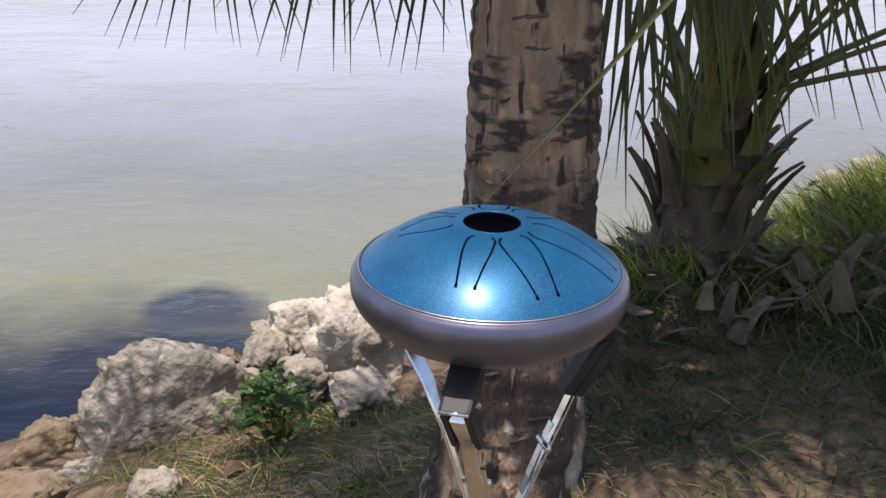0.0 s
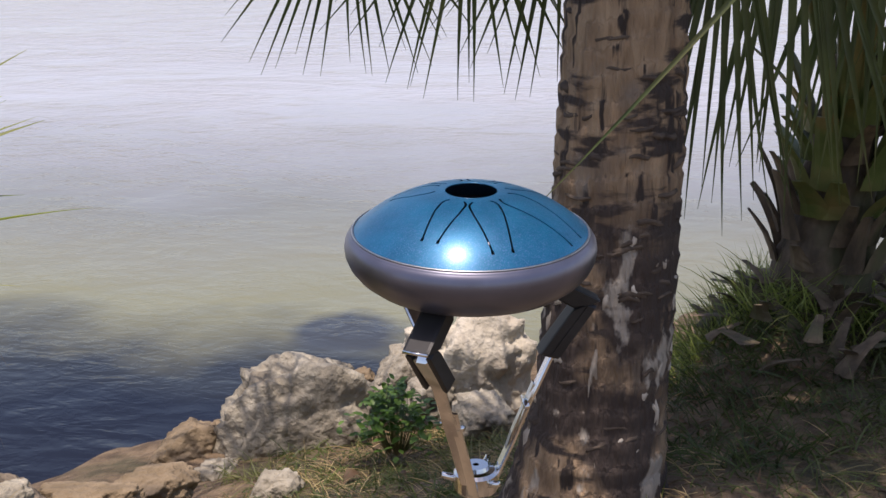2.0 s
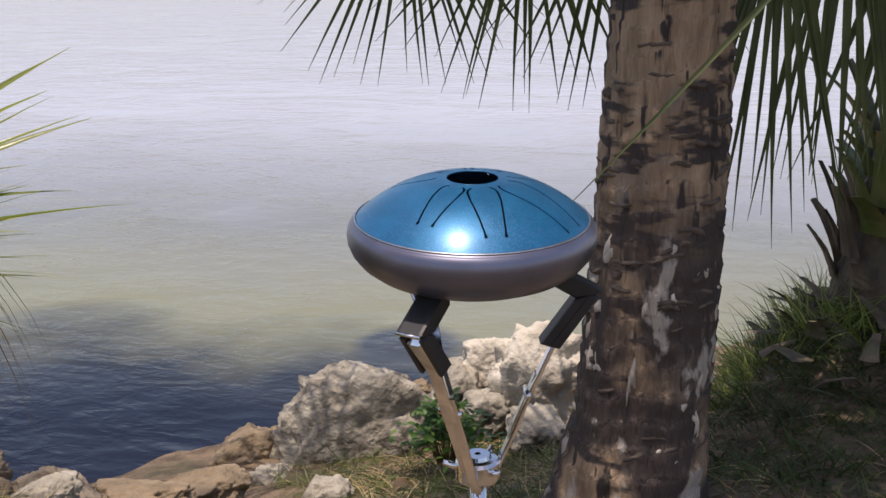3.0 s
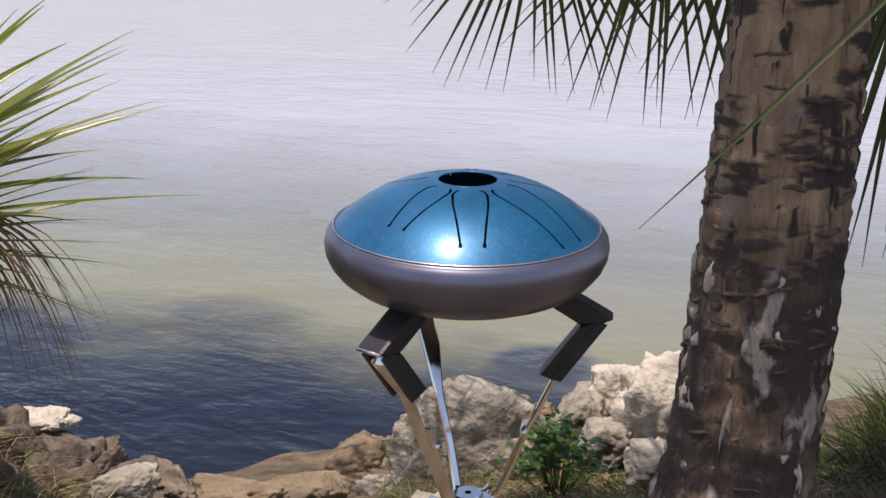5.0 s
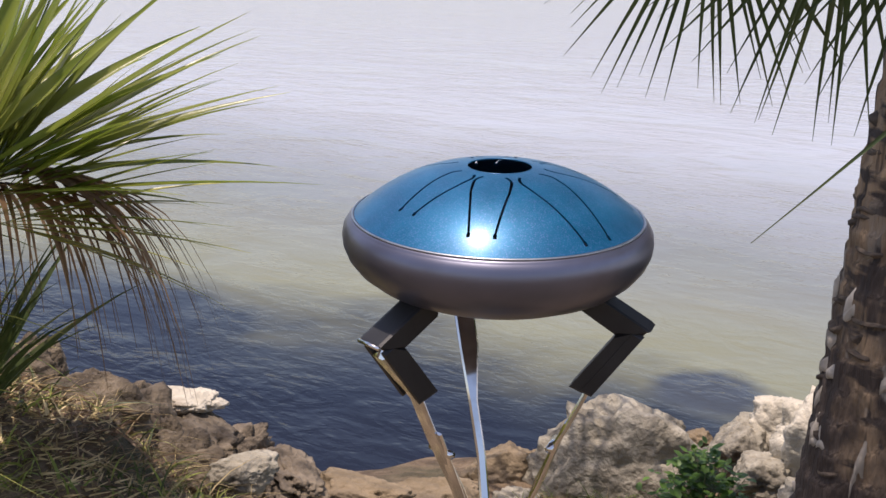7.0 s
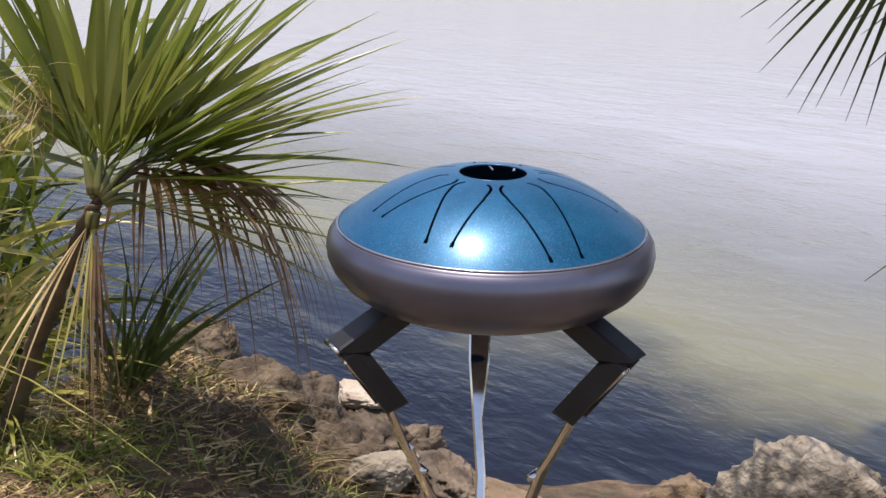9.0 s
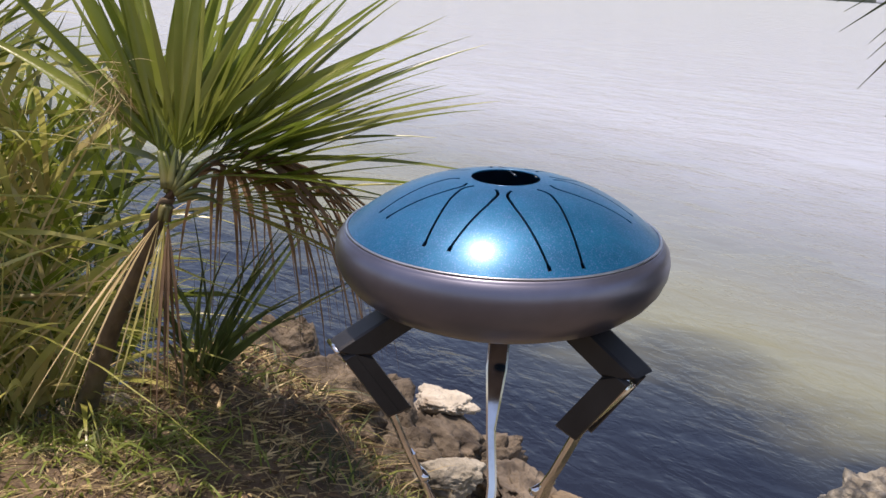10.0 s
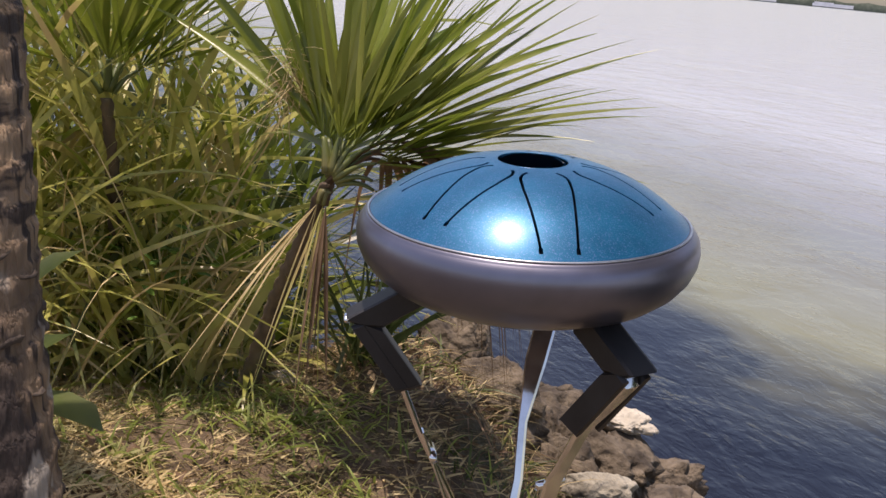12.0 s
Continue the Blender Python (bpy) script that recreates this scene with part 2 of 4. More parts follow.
M_SOIL = mat("leafy_soil", (0.095, 0.065, 0.04), (0.22, 0.158, 0.097), 14, 0.95, 0, 1.0, 40, c3=(0.06, 0.06, 0.03), stain=2.2, dist=0.03)
M_WATER = water_mat()
M_FAR = mat("far_trees", (0.05, 0.07, 0.05), (0.10, 0.12, 0.09), 0.3, 0.9, 0, 0)
M_FARWALL = mat("far_white_wall", (0.7, 0.7, 0.7), (0.8, 0.8, 0.8), 0.3, 0.8, 0, 0)


# ---- mesh helpers ----
def obj(name, verts, faces, material, parent=None, label="", smooth=True, sharp=0):
    me = bpy.data.meshes.new(name)
    me.from_pydata([tuple(v) for v in verts], [], faces)
    me.update()
    if smooth:
        me.polygons.foreach_set("use_smooth", [True] * len(me.polygons))
    if sharp:
        me.set_sharp_from_angle(angle=radians(sharp))
    me.materials.append(material)
    ob = new(name, me)
    ob.parent = parent
    return tagged(ob, label)


def part(name, bm, material, parent=None, label="", smooth=True):
    me = bpy.data.meshes.new(name)
    bm.to_mesh(me)
    bm.free()
    if smooth:
        me.polygons.foreach_set("use_smooth", [True] * len(me.polygons))
    me.materials.append(material)
    ob = new(name, me)
    ob.parent = parent
    return tagged(ob, label)


def thing(name, at, label, category, group=""):
    e = new(name)
    e.empty_display_size = 0.05
    e.location = at
    return tagged(e, label, category, group)


def lathe(profile, seg=96):
    """Verts and faces of a closed profile of (r, z) turned round the z axis."""
    vs, fs, n = [], [], len(profile)
    for i in range(seg):
        a = 2 * math.pi * i / seg
        vs += [(r * math.cos(a), r * math.sin(a), z) for r, z in profile]
    for i in range(seg):
        j = (i + 1) % seg
        for k in range(n):
            q = (k + 1) % n
            fs.append((i * n + k, j * n + k, j * n + q, i * n + q))
    return vs, fs


def tube(points, radii, seg=8, flat=1.0):
    """A tapered, capped tube along points; flat squeezes its section."""
    vs, fs = [], []
    pts = [Vector(p) for p in points]
    for i, p in enumerate(pts):
        d = (pts[min(i + 1, len(pts) - 1)] - pts[max(i - 1, 0)]).normalized()
        s = d.cross(Vector((0, 0, 1)))
        s = s.normalized() if s.length > 0.05 else Vector((1, 0, 0))
        u = s.cross(d).normalized()
        for k in range(seg):
            a = 2 * math.pi * k / seg
            vs.append(p + s * math.cos(a) * radii[i] + u * math.sin(a) * radii[i] * flat)
    for i in range(len(pts) - 1):
        for k in range(seg):
            q = (k + 1) % seg
            fs.append((i * seg + k, i * seg + q, (i + 1) * seg + q, (i + 1) * seg + k))
    fs.append(tuple(range(seg))[::-1])
    fs.append(tuple(range((len(pts) - 1) * seg, len(pts) * seg)))
    return vs, fs


def ribbon(points, width, thick, side):
    """A flat bar along points, bevelled by its section; side is the across direction."""
    vs, fs = [], []
    pts = [Vector(p) for p in points]
    b = min(thick * 0.35, 0.006)
    for i, p in enumerate(pts):
        d = (pts[min(i + 1, len(pts) - 1)] - pts[max(i - 1, 0)]).normalized()
        s = Vector(side[i] if isinstance(side, list) else side)
        s = (s - d * s.dot(d)).normalized()
        u = s.cross(d).normalized()
        w = (width[i] if isinstance(width, list) else width) / 2
        for x, y in ((-w, -thick / 2 + b), (-w + b, -thick / 2), (w - b, -thick / 2), (w, -thick / 2 + b), (w, thick / 2 - b), (w - b, thick / 2), (-w + b, thick / 2), (-w, thick / 2 - b)):
            vs.append(p + s * x + u * y)
    for i in range(len(pts) - 1):
        for k in range(8):
            q = (k + 1) % 8
            fs.append((i * 8 + k, i * 8 + q, (i + 1) * 8 + q, (i + 1) * 8 + k))
    fs.append(tuple(range(8))[::-1])
    fs.append(tuple(range((len(pts) - 1) * 8, len(pts) * 8)))
    return vs, fs


def curve_pts(a, b, c, n):
    a, b, c = Vector(a), Vector(b), Vector(c)
    return [a * (1 - t) ** 2 + b * 2 * t * (1 - t) + c * t * t for t in (i / (n - 1) for i in range(n))]


# ---- ground, water, distance ----
SHORE = [(-30, -14), (-8, -2.6), (-4.6, 1.0), (-3.35, 1.9), (-2.1, 3.0), (-1.2, 3.9), (-0.3, 4.7), (1.2, 5.6), (2.7, 6.6), (5, 7.3), (30, 9)]


def inland(x, y):
    """Metres from the shoreline, positive on the land."""
    best, sign = 1e9, 1
    for (ax, ay), (bx, by) in zip(SHORE, SHORE[1:]):
        dx, dy = bx - ax, by - ay
        t = max(0, min(1, ((x - ax) * dx + (y - ay) * dy) / (dx * dx + dy * dy)))
        px, py = x - ax - t * dx, y - ay - t * dy
        d = math.hypot(px, py)
        if d < best:
            best, sign = d, (1 if dx * (y - ay) - dy * (x - ax) < 0 else -1)
    return best * sign


PROFILE = [(-40, -3.0), (-3, -1.6), (-0.6, -1.3), (0, -1.06), (0.4, -0.96), (0.9, -0.88), (1.4, -0.76), (1.9, -0.55), (2.4, -0.34), (3.0, -0.17), (3.6, -0.05), (4.3, 0.01), (60, 0.3)]


def ground_z(x, y):
    s = inland(x, y)
    z = PROFILE[-1][1] if s > 0 else PROFILE[0][1]
    for (a, za), (b, zb) in zip(PROFILE, PROFILE[1:]):
        if a <= s < b:
            z = za + (zb - za) * (s - a) / (b - a)
            break
    n = noise.fractal(Vector((x * 1.3, y * 1.3, 3.1)), 1.0, 2.0, 4) * 0.055
    if s > 0:
        z += n + noise.noise(Vector((x * 7, y * 7, 1.7))) * 0.014
    mound = 0.40 * math.exp(-((x - 1.75) ** 2 / 0.9 + (y - 3.35) ** 2 / 0.9))
    mound += 0.24 * math.exp(-((x + 1.75) ** 2 + (y + 0.15) ** 2) / 0.75) + 0.30 * math.exp(-((x - 0.55) ** 2 / 0.12 + (y - 2.75) ** 2 / 0.2))
    mound += 0.22 * math.exp(-((x - 0.5) ** 2 / 0.09 + (y - 2.25) ** 2 / 0.12))
    mound += 0.22 * math.exp(-((x + 1.85) ** 2 / 0.4 + (y - 0.38) ** 2 / 0.09))
    mound += 0.17 * math.exp(-((x + 1.5) ** 2 / 0.16 + (y - 0.66) ** 2 / 0.06))
    mound += 0.40 * math.exp(-((x + 2.1) ** 2 / 0.25 + (y - 0.72) ** 2 / 0.10))
    # broken, rooty face of the bank
    face = math.exp(-((x + 1.8) ** 2 / 0.5 + (y - 0.75) ** 2 / 0.16))
    mound += face * (0.07 * noise.noise(Vector((x * 5.5, y * 5.5, 9.2))) + 0.035 * noise.noise(Vector((x * 13, y * 13, 4.4))))
    return z + mound


def axis_steps(lo, hi, fine_lo, fine_hi, fine, coarse):
    out, x = [], lo
    while x < hi:
        out.append(x)
        x += fine if fine_lo <= x < fine_hi else coarse
    return out + [hi]


def build_ground():
    xs = axis_steps(-60, 60, -5, 4, 0.055, 2.5)
    ys = axis_steps(-60, 60, -2, 6.5, 0.055, 2.5)
    vs = [(x, y, ground_z(x, y)) for y in ys for x in xs]
    n = len(xs)
    fs = [(j * n + i, j * n + i + 1, (j + 1) * n + i + 1, (j + 1) * n + i) for j in range(len(ys) - 1) for i in range(n - 1)]
    tagged(obj("ground", vs, fs, M_SOIL), "brown leafy soil bank sloping down to the water", "ground", kind="structure")


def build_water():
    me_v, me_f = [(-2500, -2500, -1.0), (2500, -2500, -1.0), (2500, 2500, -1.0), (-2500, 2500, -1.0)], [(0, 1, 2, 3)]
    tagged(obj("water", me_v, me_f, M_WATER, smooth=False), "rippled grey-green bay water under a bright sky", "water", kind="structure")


def build_far_shore():
    """A low wooded shore with a few white buildings on the horizon."""
    rnd = random.Random(4)
    e = tagged(thing("far_shore", (-900, 900, -1), "low wooded far shore with pale buildings", "far shore"), kind="structure")
    vs, fs = [], []
    a0, a1, r = radians(-20), radians(115), 1150
    n = 260
    for i in range(n):
        a = a0 + (a1 - a0) * i / (n - 1)
        h = 5.5 + 2.5 * noise.noise(Vector((i * 0.11, 0, 0))) + 2.0 * rnd.random()
        x, y = -math.sin(a) * r, math.cos(a) * r
        vs += [(x + 900, y - 900, 0), (x + 900, y - 900, h), (x * 1.03 + 900, y * 1.03 - 900, h * 0.8)]
    for i in range(n - 1):
        b = i * 3
        fs += [(b, b + 3, b + 4, b + 1), (b + 1, b + 4, b + 5, b + 2)]
    obj("tree_line", vs, fs, M_FAR, e)
    for i in range(16):
        a = radians(rnd.uniform(35, 60))
        x, y = -math.sin(a) * 1140 + 900, math.cos(a) * 1140 - 900
        bm = bmesh.new()
        w, h = rnd.uniform(8, 22), rnd.uniform(2.5, 4.5)
        bmesh.ops.create_cube(bm, size=1, matrix=Matrix.Translation((x, y, h / 2 + 0.8)) @ Matrix.Rotation(a, 4, "Z") @ Matrix.Diagonal((w, 6, h, 1)))
        part("building", bm, M_FARWALL, e, smooth=False)


build_ground()
build_water()
build_far_shore()


# ---- rocks ----
def rock(at, size, seed, material, label, turn=0.0, sub=5, rough=0.17, name="rock"):
    bm = bmesh.new()
    bmesh.ops.create_icosphere(bm, subdivisions=sub, radius=1)
    off = Vector((seed * 7.3, seed * 3.1, seed * 1.7))
    rnd = random.Random(seed)
    cuts = [(Vector((rnd.gauss(0, 1), rnd.gauss(0, 1), rnd.gauss(0.2, 0.8))).normalized(), rnd.uniform(0.62, 0.88)) for _ in range(9)]
    for v in bm.verts:
        d = v.co.normalized()
        # flattened facets, then hollows and pits
        f = max(abs(d.x) ** 4 + abs(d.y) ** 4 + abs(d.z) ** 4, 0.1) ** (-1 / 4) * 0.84
        r = f * (1 + 0.32 * noise.noise(d * 1.3 + off) + rough * noise.fractal(d * 3.2 + off, 1.0, 2.0, 4) - 0.10 * max(0, noise.noise(d * 5 + off)) - 0.05 * max(0, noise.noise(d * 11 + off)) + 0.018 * noise.noise(d * 23 + off))
        # broken faces
        for n, q in cuts:
            c = d.dot(n)
            if c > 0.2:
                edge = q * (1 + 0.06 * noise.noise(d * 6 + off) + 0.02 * noise.noise(d * 17 + off)) / c
                r = r if r < edge else edge + (r - edge) * 0.12
        r += 0.035 * noise.noise(d * 7 + off) - 0.05 * max(0, noise.noise(d * 10 - off) - 0.15) + 0.016 * noise.noise(d * 19 + off) + 0.009 * noise.noise(d * 40 + off)
        v.co = d * r
    bmesh.ops.transform(bm, verts=bm.verts, matrix=Matrix.Rotation(turn, 4, "Z") @ Matrix.Diagonal((size[0] / 2, size[1] / 2, size[2] / 2, 1)))
    ob = part(name, bm, material, label=label)
    ob.location = at
    return tagged(ob, category="rock", group="shore rocks")


PALE, GREY, TAN, BANK = "bleached pale limestone rock on the shore", "pitted grey limestone boulder on the bank", "tan weathered rock ledge at the waterline", "dark eroded rock in the steep bank"
for at, size, seed, m_, lab, turn in (
        ((-1.30, 2.89, -0.93), (0.84, 0.66, 0.86), 1, M_ROCK, "large pitted grey limestone boulder on the bank", 0.3),
        ((-0.58, 3.20, -0.70), (0.56, 0.48, 0.60), 2, M_ROCK_PALE, PALE, 0.9),
        ((-0.83, 3.46, -0.74), (0.36, 0.34, 0.34), 3, M_ROCK_PALE, PALE, 0.2),
        ((-0.97, 3.30, -0.80), (0.34, 0.28, 0.26), 4, M_ROCK, GREY, 1.2),
        ((-1.047, 3.613, -0.815), (0.16, 0.15, 0.1), 5, M_ROCK, GREY, 0.4),
        ((-1.160, 3.287, -0.821), (0.2, 0.16, 0.12), 6, M_ROCK_TAN, TAN, 0.4),
        ((-1.026, 3.037, -0.793), (0.17, 0.15, 0.13), 7, M_ROCK, GREY, 1.0),
        ((-0.78, 3.03, -0.78), (0.34, 0.3, 0.26), 8, M_ROCK, GREY, 2.0),
        ((-0.501, 2.769, -0.717), (0.35, 0.3, 0.22), 21, M_ROCK, GREY, 2.3),
        ((-1.74, 2.69, -0.94), (0.40, 0.34, 0.32), 9, M_ROCK_TAN, TAN, 0.5),
        ((-1.655, 2.863, -0.904), (0.13, 0.12, 0.1), 10, M_ROCK_TAN, TAN, 0.1),
        ((-1.784, 2.421, -0.938), (0.3, 0.26, 0.16), 11, M_ROCK_TAN, TAN, 0.7),
        ((-1.510, 2.446, -0.901), (0.26, 0.2, 0.16), 12, M_ROCK, GREY, 1.4),
        ((-1.143, 2.138, -0.767), (0.24, 0.2, 0.16), 13, M_ROCK, "small round grey rock among dry grass", 0.2),
        ((-2.36, 1.56, -0.62), (0.46, 0.40, 0.36), 14, M_ROCK_DARK, "dark weathered boulder under a pale slab", 0.5),
        ((-2.44, 1.64, -0.47), (0.26, 0.22, 0.09), 15, M_ROCK_PALE, PALE, 0.3),
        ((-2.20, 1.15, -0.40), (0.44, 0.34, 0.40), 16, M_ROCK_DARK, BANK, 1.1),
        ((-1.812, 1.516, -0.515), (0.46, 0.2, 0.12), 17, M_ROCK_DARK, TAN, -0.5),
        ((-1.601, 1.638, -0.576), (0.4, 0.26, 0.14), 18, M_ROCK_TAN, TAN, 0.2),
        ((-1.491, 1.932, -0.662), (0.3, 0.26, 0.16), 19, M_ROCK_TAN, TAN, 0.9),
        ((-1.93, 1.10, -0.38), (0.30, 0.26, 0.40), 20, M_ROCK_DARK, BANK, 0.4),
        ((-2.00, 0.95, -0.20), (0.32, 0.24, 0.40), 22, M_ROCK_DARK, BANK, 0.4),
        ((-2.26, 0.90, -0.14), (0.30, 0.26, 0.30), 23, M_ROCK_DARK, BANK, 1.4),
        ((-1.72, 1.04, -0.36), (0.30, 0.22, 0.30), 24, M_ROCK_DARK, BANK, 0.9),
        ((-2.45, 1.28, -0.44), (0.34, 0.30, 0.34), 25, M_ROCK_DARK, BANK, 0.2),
        ((-2.30, 2.00, -0.93), (0.66, 0.20, 0.16), 30, M_ROCK_TAN, TAN, 0.15),
        ((-1.90, 2.04, -0.92), (0.46, 0.26, 0.15), 31, M_ROCK_TAN, TAN, 0.5),
        ((-2.02, 1.80, -0.74), (0.52, 0.24, 0.20), 32, M_ROCK_DARK, TAN, -0.2),
        ((-2.55, 1.90, -0.80), (0.40, 0.28, 0.22), 33, M_ROCK_DARK, TAN, 0.7),
        ((-1.429, 0.984, -0.200), (0.2, 0.16, 0.12), 26, M_ROCK, GREY, 0.8),
        ((0.479, 2.018, -0.264), (0.14, 0.12, 0.12), 27, M_ROCK, "small pale rock at the palm's foot", 0.8),
        ((2.175, 5.849, -0.757), (0.4, 0.3, 0.14), 28, M_ROCK, PALE, 0.2),
        ((2.593, 6.276, -0.803), (0.4, 0.3, 0.22), 29, M_ROCK, GREY, 0.9),
):
    rock(at, size, seed, m_, lab, turn, rough=0.42 if m_ is M_ROCK_DARK else 0.2)


# ---- tongue drum ----
DRUM_AT = Vector((0, 0, 0.86))
DRUM_UP = Vector((0.040, -0.056, 1)).normalized()
R_SEAM, DOME = 0.143, 0.0506


def dome_z(r):
    return DOME * (1 - (r / R_SEAM) ** 2.6)


def tongue_outline(angle, r_root, w_root, w_tip, r_tip):
    """Centre lines of the two hooked cuts beside one tongue."""
    k_in = (w_tip - w_root) / (r_root - r_tip - 0.7 * w_tip - 0.02)
    ca, sa = math.cos(angle), math.sin(angle)
    lines = []
    for sg in (-1, 1):
        pts = [(r_root + 0.0035, sg * w_root), (r_root, sg * w_root), (r_root - 0.0012, sg * (w_root + k_in * 0.0012)), (r_tip + 0.7 * w_tip + 0.02, sg * w_tip), (r_tip + 0.9 * w_tip, sg * w_tip)]
        for k in (0.6, 1.2, 1.8, 2.4):
            a = math.pi * k / 8
            pts.append((r_tip + 0.9 * w_tip - 0.9 * w_tip * math.sin(a), sg * w_tip * math.cos(a)))
        lines.append([Vector((x * ca - y * sa, x * sa + y * ca, 0)) for x, y in pts])
    return lines


def slot_cutter(bm, line, width):
    """A vertical strip along line, with round drill holes at its ends."""
    left, right = [], []
    for i, p in enumerate(line):
        d = (line[min(i + 1, len(line) - 1)] - line[max(i - 1, 0)]).normalized()
        s = Vector((-d.y, d.x, 0)) * width / 2 * (1.55 if i < 2 else 1.0 if i < 4 else 1.25)
        left.append(p + s)
        right.append(p - s)
    loop = left + right[::-1]
    lo = [bm.verts.new((p.x, p.y, -0.03)) for p in loop]
    hi = [bm.verts.new((p.x, p.y, 0.09)) for p in loop]
    n, k = len(loop), len(line)
    for i in range(n):
        j = (i + 1) % n
        bm.faces.new((lo[i], lo[j], hi[j], hi[i]))
    for i in range(k - 1):
        a, b, c, d = i, i + 1, n - 2 - i, n - 1 - i
        bm.faces.new((lo[d], lo[c], lo[b], lo[a]))
        bm.faces.new((hi[a], hi[b], hi[c], hi[d]))


def build_drum():
    e = thing("tongue_drum", DRUM_AT, "blue metal-flake steel tongue drum with grey lower shell on stand", "drum")
    e.rotation_mode = "QUATERNION"
    e.rotation_quaternion = Vector((0, 0, 1)).rotation_difference(DRUM_UP)
    # upper shell, 1.6 mm steel, open at the sound hole
    radii = [0.0318 + (R_SEAM - 0.0318) * (i / 22) for i in range(23)]
    top = [(r, dome_z(r)) for r in radii]
    low = [(r, dome_z(r) - 0.0016) for r in radii[::-1]]
    vs, fs = lathe(top + low, 128)
    shell = obj("top_shell", vs, [f[::-1] for f in fs], M_BLUE, e, "blue metal-flake domed top with cut tongues")
    bm = bmesh.new()
    for deg, rr, wr, wt in ((-103, 0.112, 0.0098, 0.0150), (-62.6, 0.122, 0.0118, 0.0178), (-14, 0.132, 0.0150, 0.0205), (44, 0.112, 0.0115, 0.0175),
                            (88, 0.110, 0.0110, 0.0165), (132, 0.104, 0.0105, 0.0165), (178, 0.096, 0.0090, 0.0190)):
        for line in tongue_outline(radians(deg), rr, wr, wt, 0.0385):
            slot_cutter(bm, line, 0.0023)
    bmesh.ops.recalc_face_normals(bm, faces=bm.faces)
    cut = part("cutter", bm, M_BLUE)
    bo = shell.modifiers.new("cuts", "BOOLEAN")
    bo.operation, bo.object, bo.solver = "DIFFERENCE", cut, "EXACT"
    shell.parent = None
    bpy.context.view_layer.update()
    deps = bpy.context.evaluated_depsgraph_get()
    me = bpy.data.meshes.new_from_object(shell.evaluated_get(deps))
    shell.modifiers.clear()
    shell.data = me
    me.name = "top_shell"
    shell.parent = e
    bpy.data.objects.remove(cut)
    me.polygons.foreach_set("use_smooth", [True] * len(me.polygons))
    me.set_sharp_from_angle(angle=radians(28))
    # lower shell
    prof = [(0.1432, -0.0004), (0.1475, -0.0030), (0.1515, -0.0095), (0.1530, -0.0180), (0.1520, -0.0275), (0.1475, -0.0385), (0.139, -0.0495), (0.125, -0.0605),
            (0.105, -0.0695), (0.08, -0.0755), (0.05, -0.0790), (0.012, -0.0800)]
    inner = [(max(r - 0.002, 0.010), z + 0.0022) for r, z in prof[::-1]]
    vs, fs = lathe(prof + inner, 128)
    obj("bottom_shell", vs, fs, M_GREY, e, "satin grey steel lower shell")
    ring = [(R_SEAM + 0.0011 * math.cos(a), 0.0012 + 0.0011 * math.sin(a)) for a in (2 * math.pi * k / 8 for k in range(8))]
    vs, fs = lathe(ring, 128)
    obj("rim_seam", vs, fs, M_SEAM, e, "thin bright welded seam")
    lip = [(0.0318 + 0.0008 * math.cos(a), dome_z(0.0318) - 0.0006 + 0.0008 * math.sin(a)) for a in (2 * math.pi * k / 6 for k in range(6))]
    vs, fs = lathe(lip, 64)
    obj("hole_lip", vs, fs, M_BLUE, e)


build_drum()


